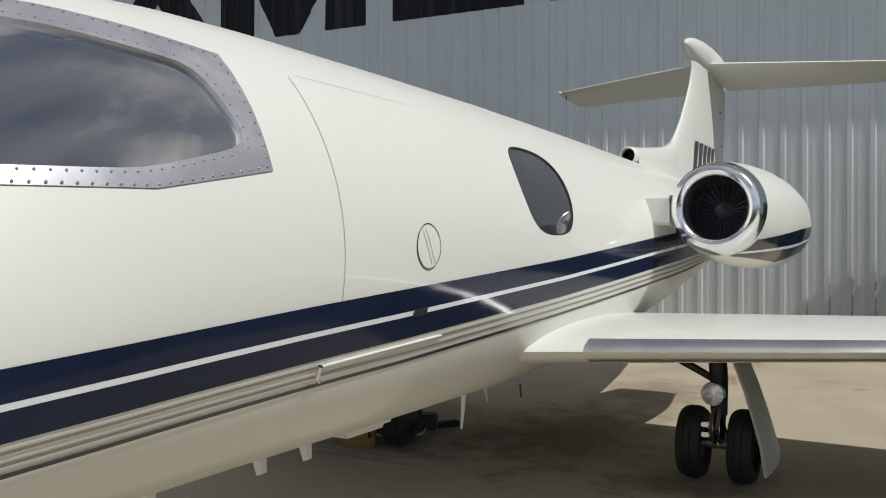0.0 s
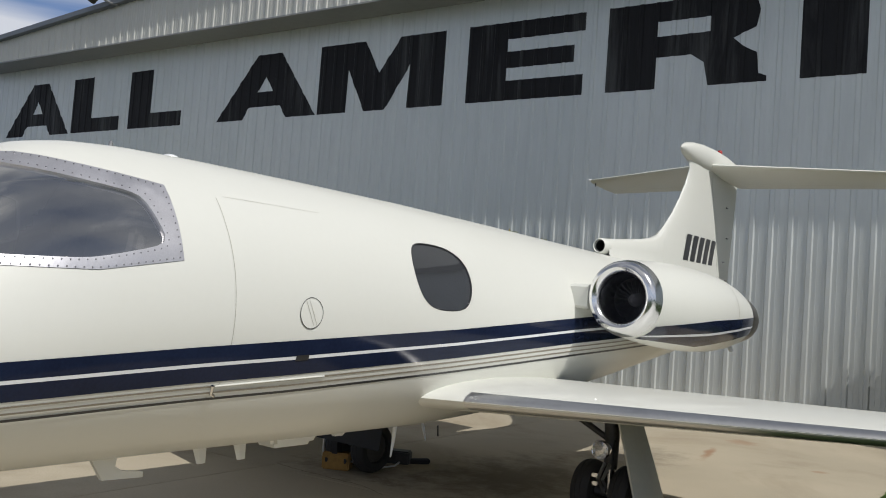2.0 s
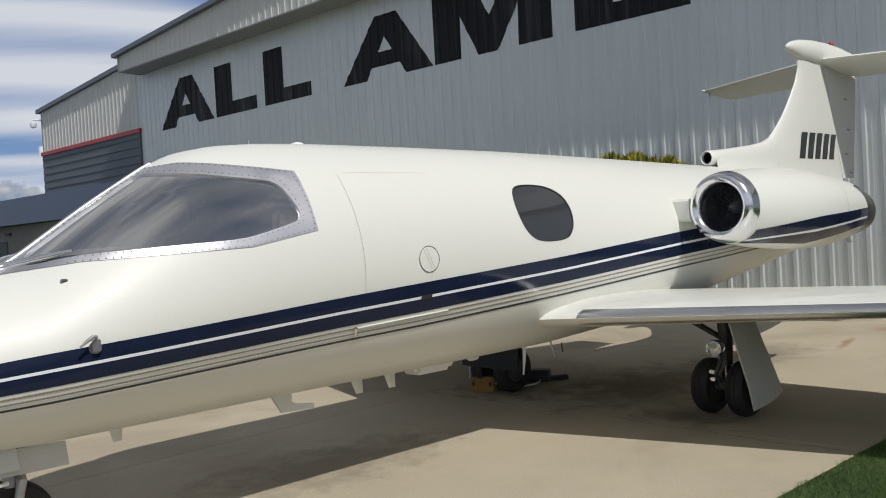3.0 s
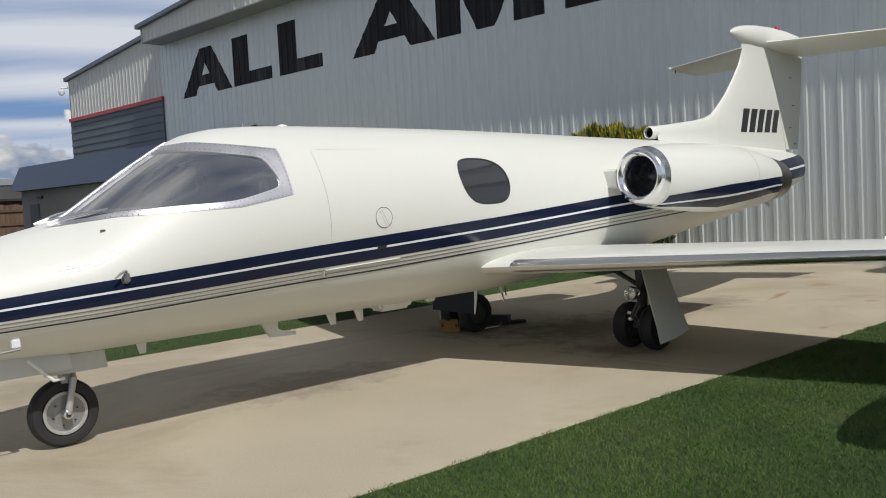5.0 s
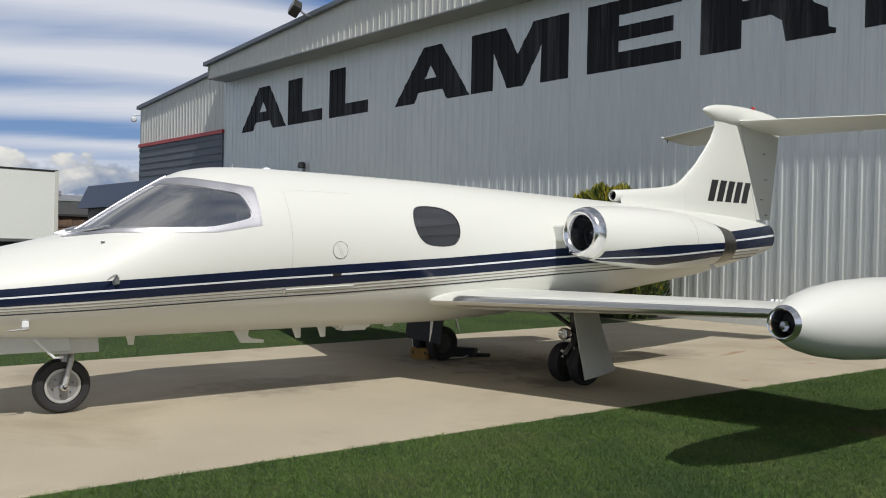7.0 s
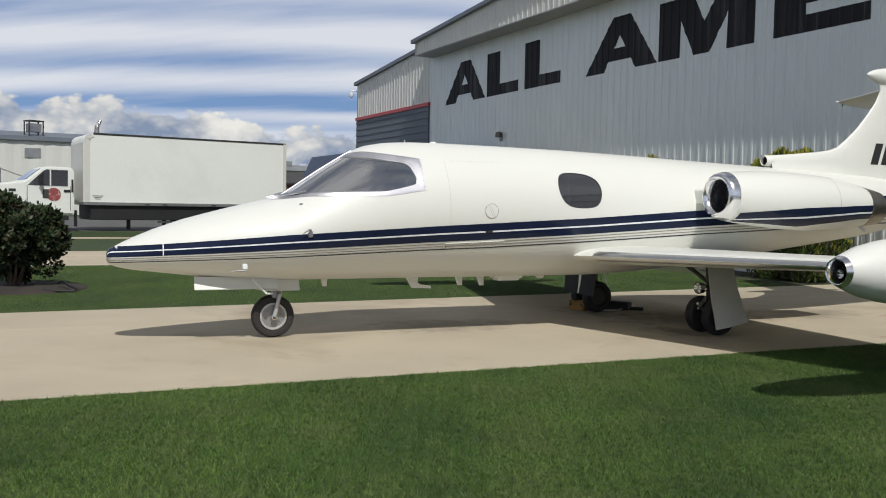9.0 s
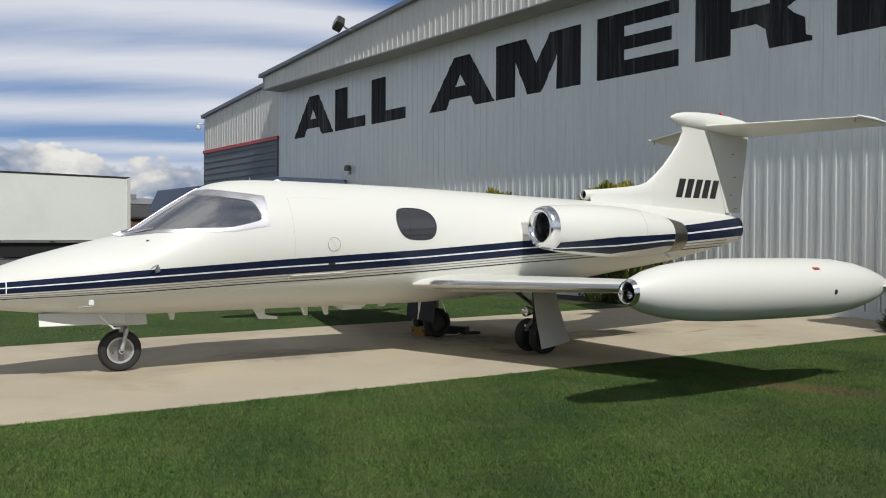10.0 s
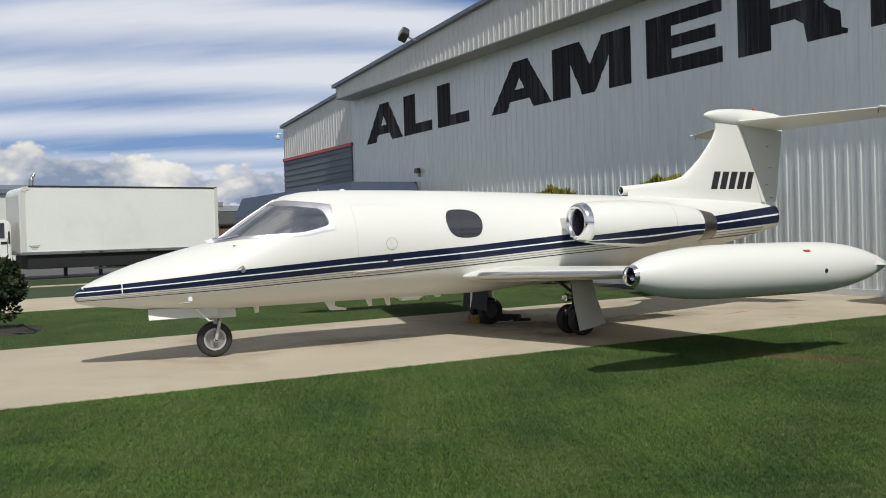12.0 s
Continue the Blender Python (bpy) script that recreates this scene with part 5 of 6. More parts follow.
def build_hangar():
    part("front_wall", sheet_wall(-26.84, 26.0, 0.0, 7.66, WALL_Y), SHEET, hangar, "grey corrugated sheet metal wall, weathered")
    part("fascia", sheet_wall(-26.54, 26.0, 7.66, roof_line, WALL_Y - 0.80), SHEET_PALE, hangar, "pale corrugated sheet fascia under the roof edge")
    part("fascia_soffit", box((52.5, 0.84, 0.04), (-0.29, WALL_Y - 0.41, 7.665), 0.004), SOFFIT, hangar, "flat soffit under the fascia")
    part("fascia_end", plate([(-26.56, WALL_Y - 0.84, 7.645), (-26.56, WALL_Y + 0.5, 7.645), (-26.56, WALL_Y + 0.5, roof_line(-26.54)), (-26.56, WALL_Y - 0.84, roof_line(-26.54))], 0.03), SHEET_PALE, hangar)
    roof = bmesh.new()
    for xs in ((-26.75, 6.0), (6.0, 26.0)):
        for y0, y1, dz, h in ((WALL_Y - 0.97, WALL_Y - 0.66, 0.0, 0.14), (WALL_Y - 0.70, WALL_Y + 18, 0.05, 0.06)):
            rows = []
            for x in xs:
                z = roof_line(x) + dz
                rows.append([(x, y0, z), (x, y1, z), (x, y1, z + h), (x, y0, z + h)])
            quads(rows, True, True, roof)
    part("roof_edge", tidy(roof), ROOFTRIM, hangar, "dark grey roof with edge trim")
    side = plate([(-26.84, WALL_Y + 0.02, 0), (-26.84, WALL_Y + 18, 0), (-26.84, WALL_Y + 18, 8.2), (-26.84, WALL_Y + 0.02, 8.2)], 0.05)
    part("side_wall", side, SHEET, hangar)
    # lower wing at the left end
    part("annex_wall", sheet_wall(-35.4, -26.845, 5.78, annex_line, WALL_Y), SHEET_PALE, hangar, "pale corrugated sheet wall over the offices")
    roof = bmesh.new()
    for y0, y1, dz, h in ((WALL_Y - 0.14, WALL_Y + 0.1, -0.02, 0.16), (WALL_Y, WALL_Y + 18, 0.06, 0.06)):
        quads([[(x, y0, annex_line(x) + dz), (x, y1, annex_line(x) + dz), (x, y1, annex_line(x) + dz + h), (x, y0, annex_line(x) + dz + h)] for x in (-35.6, -26.0)], True, True, roof)
    part("annex_roof_edge", tidy(roof), ROOFTRIM, hangar)
    part("annex_side_wall", plate([(-35.4, WALL_Y, 0), (-35.4, WALL_Y + 18, 0), (-35.4, WALL_Y + 18, 7.45), (-35.4, WALL_Y, 7.45)], 0.06), SHEET_PALE, hangar)
    part("red_trim", box((8.66, 0.10, 0.15), (-31.09, WALL_Y - 0.05, 5.735), 0.006), RED, hangar, "red trim strip over the siding")
    siding = part("siding_backing", box((8.56, 0.04, 5.66), (-31.12, WALL_Y + 0.0, 2.83)), SLATE, hangar, "dark slate horizontal board siding")
    for k in range(19):
        z = 0.15 + k * 0.295
        part("siding_board", tidy(quads([[(x, WALL_Y - 0.02, z), (x, WALL_Y - 0.055, z), (x, WALL_Y - 0.03, z + 0.28), (x, WALL_Y - 0.02, z + 0.28)] for x in (-35.4, -26.85)], True, True)), SLATE, siding)
    part("siding_corner", box((0.07, 0.09, 5.70), (-26.83, WALL_Y - 0.03, 2.85), 0.005), SLATE, hangar)
    # office block in front of the wall, under a blue sheet mansard
    x0, x1, y0 = -34.0, -20.9, WALL_Y - 2.85
    top = [(x0, y0, 3.64), (x1, y0, 3.64), (x1, WALL_Y - 0.06, 3.64), (x0, WALL_Y - 0.06, 3.64)]
    low = [(x0 - 0.35, y0 - 0.35, 2.66), (x1 + 0.35, y0 - 0.35, 2.66), (x1 + 0.35, WALL_Y - 0.06, 2.66), (x0 - 0.35, WALL_Y - 0.06, 2.66)]
    part("awning", tidy(quads([low, top], True, True)), BLUE, hangar, "dark blue sheet metal mansard over the offices")
    part("office_front", box((x1 - x0, WALL_Y - 0.07 - y0, 2.655), ((x0 + x1) / 2, (WALL_Y - 0.07 + y0) / 2, 1.3275), 0.01), STUCCO, hangar, "grey stucco office front under the mansard")
    part("office_door", bevelled(box((0.95, 0.06, 2.1), (-32.6, y0 - 0.02, 1.05)), 0.01), SLATE, hangar, "dark office door")
    part("door_lamp", box((0.5, 0.08, 0.10), (-31.9, y0 - 0.05, 2.35), 0.01), DARKMETAL, hangar)
    # small wall lamp
    lamp = part("wall_lamp", bevelled(box((0.25, 0.20, 0.20), (-20.66, WALL_Y - 0.14, 4.06), taper=0.8), 0.02), DARKMETAL, hangar, "small dark wall lamp")
    part("lamp_bracket", box((0.08, 0.12, 0.16), (-20.62, WALL_Y - 0.07, 3.90), 0.01), STEEL, lamp)
    # base channel
    part("base_trim", box((52.8, 0.06, 0.14), (-0.42, WALL_Y - 0.04, 0.07), 0.004), SHEET, hangar)


build_hangar()


LETTER_A = [[(0, 0), (0.28, 0), (0.345, 0.19), (0.425, 0.42), (0.5, 0.66), (0.5, 1), (0.4, 1)], [(1, 0), (0.72, 0), (0.655, 0.19), (0.575, 0.42), (0.5, 0.66), (0.5, 1), (0.64, 1)], [(0.345, 0.19), (0.655, 0.19), (0.575, 0.42), (0.425, 0.42)]]
LETTER_L = [[(0, 0), (1, 0), (1, 0.25), (0.43, 0.25), (0.43, 1), (0, 1)]]
LETTER_M = [[(0, 0), (0.245, 0), (0.25, 0.62), (0.4, 0), (0.565, 0), (0.745, 0.6), (0.737, 0), (1, 0), (1, 1), (0.663, 1), (0.503, 0.53), (0.38, 1), (0, 1)]]
LETTER_E = [[(0, 0), (1, 0), (1, 0.25), (0.36, 0.25), (0.36, 0.41), (0.92, 0.41), (0.92, 0.62), (0.36, 0.62), (0.36, 0.78), (1, 0.78), (1, 1), (0, 1)]]
LETTER_R = [[(0, 0), (0.33, 0), (0.33, 1), (0, 1)], [(0.33, 0.77), (0.86, 0.77), (0.93, 0.9), (0.82, 1), (0.33, 1)], [(0.66, 0.6), (0.8, 0.5), (0.93, 0.6), (0.95, 0.78), (0.93, 0.9), (0.86, 0.77), (0.66, 0.77)], [(0.33, 0.36), (0.55, 0.36), (0.86, 0.4), (0.8, 0.5), (0.66, 0.6), (0.33, 0.6)], [(0.66, 0), (1, 0), (1, 0.06), (0.955, 0.09), (0.94, 0.32), (0.86, 0.4), (0.55, 0.36), (0.63, 0.26)]]
LETTER_I = [[(0, 0), (1, 0), (1, 1), (0, 1)]]
LETTERS = {"A": LETTER_A, "L": LETTER_L, "M": LETTER_M, "E": LETTER_E, "R": LETTER_R, "I": LETTER_I}


def paint_letters():
    for ch, x0, x1 in (("A", -25.32, -21.98), ("L", -21.83, -19.62), ("L", -19.20, -16.99), ("A", -15.60, -12.25), ("M", -12.20, -8.70), ("E", -8.13, -5.53), ("R", -5.05, -2.18), ("I", -1.65, -0.66)):
        bm = bmesh.new()
        for poly in LETTERS[ch]:
            bm.faces.new([bm.verts.new((x0 + (x1 - x0) * u, 0, 5.54 + 1.58 * v)) for u, v in poly])
        bm.normal_update()
        bmesh.ops.triangulate(bm, faces=bm.faces[:])
        for x in rib_breaks(x0, x1)[1:-1]:
            bmesh.ops.bisect_plane(bm, geom=bm.verts[:] + bm.edges[:] + bm.faces[:], plane_co=(x, 0, 0), plane_no=(1, 0, 0))
        for v in bm.verts:
            v.co.y = WALL_Y - rib_profile(v.co.x) - 0.004
        part("sign_letter", bm, SIGN, hangar, "weathered black letter %s painted on the wall" % ch)


paint_letters()


def flood_lamp():
    base = Vector((-19.05, WALL_Y - 0.93, roof_line(-19.05) + 0.02))
    lamp = thing("flood_lamp", "dark box flood lamp on the hangar roof edge", "lamp", Matrix.Translation(base))
    part("lamp_arm", tube([(0.20, 0.05, -0.02), (0.02, -0.06, 0.02), (-0.16, -0.14, 0.12), (-0.26, -0.20, 0.22)], 0.035), STEEL, lamp)
    turn = Matrix.Rotation(radians(-30), 3, "Y") @ Matrix.Rotation(radians(-25), 3, "X")
    part("lamp_head", bevelled(box((0.46, 0.30, 0.40), (-0.42, -0.26, 0.30), turn=turn, taper=0.85), 0.03), DARKMETAL, lamp)
    part("lamp_face", box((0.40, 0.02, 0.32), Vector((-0.42, -0.26, 0.30)) + turn @ Vector((0, -0.155, 0)), 0.004, turn=turn), STEEL, lamp)


flood_lamp()


def corner_camera():
    cam_thing = thing("dome_camera", "small white dome camera on the wall corner", "camera", pose(-35.62, WALL_Y - 0.25, 7.02))
    part("bracket", tube([(0.25, 0.2, 0.16), (0, 0, 0.18), (0, 0, 0.06)], 0.035), PALE, cam_thing)
    part("dome", revolve([(-0.16, 0.005), (-0.13, 0.09), (-0.05, 0.13), (0.05, 0.13), (0.08, 0.05)], 16, (0, 0, 0), "Z"), PALE, cam_thing, smooth=True)


corner_camera()


# ---- planting ----
def leaves(name, points, normals, size, mat, seed, parent=None, label="", slim=0.5, spread=0.7):
    """Many small folded leaves at the given places, as one mesh."""
    rng = np.random.default_rng(seed)
    n = len(points)
    d = normals + rng.normal(0, spread, (n, 3))
    d /= np.linalg.norm(d, axis=1)[:, None]
    r = rng.normal(0, 1, (n, 3))
    w = np.cross(d, r)
    w /= np.linalg.norm(w, axis=1)[:, None]
    l = size * rng.uniform(0.6, 1.3, n)[:, None]
    p = points
    v = np.stack([p, p + d * l * 0.5 + w * l * slim * 0.5, p + d * l, p + d * l * 0.5 - w * l * slim * 0.5], 1)
    mesh = bpy.data.meshes.new(name)
    mesh.vertices.add(4 * n)
    mesh.vertices.foreach_set("co", v.ravel())
    mesh.loops.add(4 * n)
    mesh.loops.foreach_set("vertex_index", np.arange(4 * n))
    mesh.polygons.add(n)
    mesh.polygons.foreach_set("loop_start", np.arange(0, 4 * n, 4))
    mesh.update()
    mesh.validate()
    mesh.materials.append(mat)
    ob = new(name, mesh)
    if parent:
        ob.parent = parent
    if label:
        ob["label"] = label
    return tagged(ob, kind="stuff")


def box_hedge(x0, x1, y0, y1, tall, seed, density, mat, tip_mat, label, tip_share=0.3):
    hedge = thing("hedge", label, "hedge", pose((x0 + x1) / 2, (y0 + y1) / 2, 0))
    rng = np.random.default_rng(seed)
    cx, cy = (x1 - x0) / 2, (y1 - y0) / 2

    def lump(p):
        q = p * 1.7
        return 0.10 * np.sin(q[:, 0] * 2.3 + seed) * np.cos(q[:, 2] * 2.9) + 0.06 * np.sin(q[:, 0] * 5.1 + q[:, 2] * 4.3 + q[:, 1] * 3.0)

    faces = [((1, 0, 0), cy * 2 * tall), ((-1, 0, 0), cy * 2 * tall), ((0, -1, 0), cx * 2 * tall), ((0, 1, 0), cx * 2 * tall * 0.4), ((0, 0, 1), cx * cy * 4 * 1.4)]
    pts, nrm = [], []
    for nv, area in faces:
        n = int(area * density)
        u = rng.uniform(-1, 1, (n, 3))
        p = u * np.array([cx, cy, tall / 2])
        a = next(k for k in range(3) if nv[k])
        p[:, a] = nv[a] * (cx, cy, tall / 2)[a]
        p[:, 2] += tall / 2
        k = lump(p) - rng.exponential(0.09, n)
        p += np.array(nv) * k[:, None]
        soft = np.clip((p[:, 2] - tall + 0.35) / 0.35, 0, 1)
        p[:, 0] -= np.sign(p[:, 0]) * soft**2 * 0.12 * (np.abs(p[:, 0]) > cx - 0.3)
        p[:, 1] -= np.sign(p[:, 1]) * soft**2 * 0.15 * (np.abs(p[:, 1]) > cy - 0.3)
        pts.append(p)
        nrm.append(np.tile(np.array(nv, float) * 0.6 + np.array([0, 0, 0.6]), (n, 1)))
    pts, nrm = np.concatenate(pts), np.concatenate(nrm)
    # yellow shoots, mostly near the top, with sunlight put into their colour
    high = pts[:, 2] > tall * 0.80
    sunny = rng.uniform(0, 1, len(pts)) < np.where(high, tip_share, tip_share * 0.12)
    leaves("foliage", pts[~sunny], nrm[~sunny] + [0, 0, 0.5], 0.15, mat, seed + 1, hedge, slim=0.24, spread=0.5)
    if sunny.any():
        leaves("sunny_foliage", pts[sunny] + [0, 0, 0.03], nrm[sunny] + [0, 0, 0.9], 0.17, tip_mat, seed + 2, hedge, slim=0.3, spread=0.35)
    part("woody_core", bevelled(box((cx * 2 - 0.3, cy * 2 - 0.3, tall - 0.2), (0, 0, tall / 2 - 0.06)), 0.1), BARK, hedge)
    return hedge


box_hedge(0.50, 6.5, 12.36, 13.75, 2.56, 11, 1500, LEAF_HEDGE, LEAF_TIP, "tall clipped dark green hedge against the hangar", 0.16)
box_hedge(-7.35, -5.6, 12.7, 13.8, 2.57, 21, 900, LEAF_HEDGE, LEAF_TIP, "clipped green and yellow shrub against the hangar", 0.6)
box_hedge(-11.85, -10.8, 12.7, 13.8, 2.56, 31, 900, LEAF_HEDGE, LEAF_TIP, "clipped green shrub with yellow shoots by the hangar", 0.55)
tagged(part("planting_bed", box((8.2, 2.0, 0.05), (-9.6, 13.1, -0.025), 0.02), MULCH), "dark mulch bed along the hangar", "planting bed", kind="structure")
tagged(part("planting_bed", box((6.6, 2.0, 0.06), (3.7, 13.1, -0.025), 0.02), MULCH), "dark mulch bed under the hedge", "planting bed", kind="structure")


def round_bush(at, radius, tall, seed):
    bush = thing("bush", "round dark green leafy bush in a mulch ring", "bush", pose(*at))
    rng = np.random.default_rng(seed)
    limbs = bmesh.new()
    tips = []
    for k in range(11):
        a = 2 * math.pi * k / 11 + rng.uniform(-0.2, 0.2)
        r = radius * rng.uniform(0.35, 0.8)
        top = Vector((r * math.cos(a), r * math.sin(a), tall * rng.uniform(0.5, 0.85)))
        mid = top * 0.45 + Vector((0, 0, 0.1))
        tube([(0.05 * math.cos(a), 0.05 * math.sin(a), -0.02), mid, top], [0.03, 0.02, 0.008], 6, limbs)
        tips.append(top)
    part("stems", limbs, BARK, bush)
    pts, nrm = [], []
    for k in range(120):
        d = rng.normal(0, 1, 3)
        d /= np.linalg.norm(d)
        c = d * [radius * 0.72, radius * 0.72, tall * 0.40] * rng.uniform(0.45, 1.17) + [0, 0, tall * 0.60]
        n = 240
        q = rng.normal(0, 1, (n, 3))
        q /= np.linalg.norm(q, axis=1)[:, None]
        s = radius * rng.uniform(0.11, 0.28)
        pts.append(c + q * s * rng.uniform(0.6, 1.05, (n, 1)))
        nrm.append(q + [0, 0, 0.4])
    leaves("foliage", np.concatenate(pts), np.concatenate(nrm), 0.088, LEAF_BUSH, seed + 1, bush, slim=0.55)
    return bush


round_bush((-8.7, -2.0, 0.03), 0.88, 1.36, 41)


def low_shrub(at):
    shrub = thing("low_shrub", "low dark spiky shrub at the foot of the hedge", "shrub", pose(*at))
    rng = np.random.default_rng(61)
    n = 900
    a = rng.uniform(0, 2 * math.pi, n)
    lift = rng.uniform(0.25, 1.0, n)
    d = np.stack([np.cos(a) * (1.1 - lift * 0.7), np.sin(a) * (1.1 - lift * 0.7), lift], 1)
    leaves("foliage", d * rng.uniform(0.02, 0.22, (n, 1)), d, 0.22, LEAF_BUSH, 62, shrub, slim=0.14, spread=0.2)
    part("stems", tube([(0, 0, -0.02), (0.01, 0, 0.10), (0.02, 0.01, 0.2)], [0.03, 0.02, 0.008], 6), BARK, shrub)


low_shrub((0.62, 12.15, 0.0))
tagged(part("mulch_ring", revolve([(-0.03, 1.12), (0.02, 1.05), (0.06, 0.7), (0.07, 0.02)], 40, (-8.75, -1.95, 0), "Z"), MULCH), "dark mulch ring round the bush", "planting bed", kind="structure")
tagged(part("edging_hose", tube([(-8.30, -1.35, 0.12), (-8.15, -1.28, 0.15), (-7.98, -1.22, 0.10), (-7.85, -1.10, 0.05), (-7.78, -1.14, 0.025), (-7.84, -1.40, 0.03), (-7.95, -1.60, 0.04)], 0.018, 8), BLACK, smooth=True), "black bent hose lying on the mulch by the bush", "hose")


# ---- box truck and the far side of the lot ----
def build_truck():
    truck = thing("box_truck", "white box truck with a plain cargo body parked beyond the lawn", "truck", pose(-30.0, 8.8, 0.2, 0, 0, 7.0) @ pose(0, -8.8, 0))
    y0, y1, x0, x1, zb, zt = 0.55, 8.80, -2.45, 0.0, 1.00, 3.73
    outline = [(y1, zb), (y1, zt)] + [(y0 + 0.28 * (1 - math.sin(a)), zt - 0.28 * (1 - math.cos(a))) for a in np.linspace(0, math.pi / 2, 6)] + [(y0, zb)]
    shell = tidy(quads([[(x, y, z) for y, z in outline] for x in (x0, x1)], True, True))
    cargo = part("cargo_body", bevelled(shell, 0.03, 60), TRUCKWHITE, truck, "plain white cargo body with a rounded front")
    part("roof_rail", box((0.06, y1 - y0 - 0.35, 0.06), (x1 + 0.0, (y0 + y1) / 2 + 0.16, zt + 0.012), 0.01), DARKMETAL, cargo)
    part("base_rail", box((0.05, y1 - y0, 0.12), (x1 + 0.012, (y0 + y1) / 2, zb + 0.06), 0.01), STEEL, cargo)
    edge = [(y, z) for y, z in outline[2:]]
    rows = [[(x1 + 0.018, y + 0.0, z), (x1 + 0.018, y + (0.20 if z < zt - 0.1 else 0.10), z - (0.0 if z < zt - 0.15 else 0.13))] for y, z in edge]
    part("front_corner_trim", tidy(quads(rows)), SHEET_PALE, cargo, "grey metal front corner trim")
    part("front_cap", plate([(x0 + 0.1, y0 - 0.012, zb + 0.1), (x1 - 0.06, y0 - 0.012, zb + 0.1), (x1 - 0.06, y0 - 0.012, zt - 0.35), (x0 + 0.1, y0 - 0.012, zt - 0.35)], 0.02), SHEET_PALE, cargo)
    part("rear_post", box((0.06, 0.14, zt - zb), (x1 + 0.012, y1 - 0.07, (zb + zt) / 2), 0.01), SHEET_PALE, cargo)
    for y in (2.9, 3.6, 5.6):
        part("marker_lamp", box((0.03, 0.18, 0.04), (x1 + 0.045, y, zb + 0.05), 0.004), DARKMETAL, cargo)
    for k in range(3):
        part("placard_line", box((0.004, 0.40 - 0.1 * k, 0.03), (x1 + 0.004, 1.05, zb + 0.36 - 0.06 * k)), STEEL, cargo)
    # one black block: the chassis frame plus the shade under the cargo body
    part("frame_rail", box((2.15, 7.9, 0.56), (-1.16, 4.75, 0.71), 0.02), BLACK, truck, "black block for the chassis frame and the shade beneath")
    part("under_box", bevelled(box((0.5, 1.1, 0.40), (-0.62, 4.6, 0.52)), 0.03), BLACK, truck)
    part("under_guard", box((0.05, 2.4, 0.07), (-0.30, 4.6, 0.36), 0.01), STEEL, truck)
    for y in (2.3, 3.7):
        part("support_leg", box((0.10, 0.14, 0.5), (-0.45, y, 0.32), 0.01), BLACK, truck)
    for x, w in ((-0.30, 0.28), (-2.1, 0.28)):
        for y in (-1.5, 6.9):
            wheel = part("wheel", revolve([(-w / 2, 0.3), (-w / 2, 0.42), (-w / 2 + 0.04, 0.48), (w / 2 - 0.04, 0.48), (w / 2, 0.42), (w / 2, 0.3)], 32, (x, y, 0.47), "X"), RUBBER, truck, "black truck tyre", True)
            part("rim", revolve([(w / 2 - 0.02, 0.29), (w / 2 - 0.05, 0.24), (w / 2 - 0.06, 0.12), (w / 2 + 0.02, 0.10), (w / 2 + 0.03, 0.01)], 24, (x, y, 0.47), "X"), ALLOY, wheel, smooth=True)
    cab = bmesh.new()
    outline = [(0.23, 0.62), (0.23, 2.32), (0.10, 2.42), (-0.72, 2.43), (-0.92, 2.36), (-1.50, 1.88), (-2.55, 1.72), (-3.05, 1.52), (-3.20, 1.25), (-3.22, 0.60), (-2.05, 0.55), (-1.95, 0.90), (-1.50, 1.06), (-1.05, 0.90), (-0.95, 0.62)]
    quads([[(x, y, z) for y, z in outline] for x in (-2.25, -0.12)], True, True, cab)
    part("cab", bevelled(tidy(cab), 0.06), TRUCKWHITE, truck, "white truck cab with a sloping hood", True)
    part("cab_side_window", plate([(-0.115, -0.01, 1.70), (-0.115, -0.01, 2.30), (-0.115, -0.76, 2.31), (-0.115, -0.88, 2.24), (-0.115, -1.40, 1.72)], 0.02), TINTED, truck, "dark side window of the cab")
    part("window_post", box((0.03, 0.05, 0.60), (-0.10, -0.62, 2.0), 0.008), TRUCKWHITE, truck)
    part("windscreen", plate([(-0.22, -0.955, 2.335), (-2.15, -0.955, 2.335), (-2.15, -1.515, 1.895), (-0.22, -1.515, 1.895)], 0.02), TINTED, truck, "dark sloping windscreen of the cab")
    mirror = part("wing_mirror", bevelled(box((0.16, 0.08, 0.42), (0.10, -0.98, 1.92)), 0.02), BLACK, truck, "black wing mirror")
    part("mirror_arm", tube([(-0.12, -0.86, 2.16), (0.08, -0.96, 2.13), (0.10, -0.98, 1.70), (-0.12, -1.0, 1.62)], 0.018, 6), BLACK, mirror)
    for y in (0.08, -1.42):
        part("door_gap", box((0.012, 0.018, 0.92), (-0.113, y, 1.24)), INK, truck)
    part("cab_vent", box((0.02, 0.07, 0.48), (-0.112, 0.15, 1.72), 0.006), BLACK, truck)
    part("door_latch", box((0.03, 0.24, 0.09), (-0.105, -0.03, 1.52), 0.008), BLACK, truck)
    part("door_emblem", revolve([(0, 0.25), (0.012, 0.25), (0.014, 0.002)], 20, (-0.118, -0.50, 1.38), "X"), EMBLEM, truck, "plain round red emblem on the cab door")
    part("emblem_patch", bevelled(box((0.014, 0.22, 0.34), (-0.112, -0.78, 1.40)), 0.05), DARKMETAL, truck)
    part("hood_badge", box((0.012, 0.24, 0.10), (-0.112, -1.92, 1.52), 0.004), INK, truck)
    part("fender_seam", box((0.012, 0.9, 0.02), (-0.112, -2.2, 1.36)), STEEL, truck)
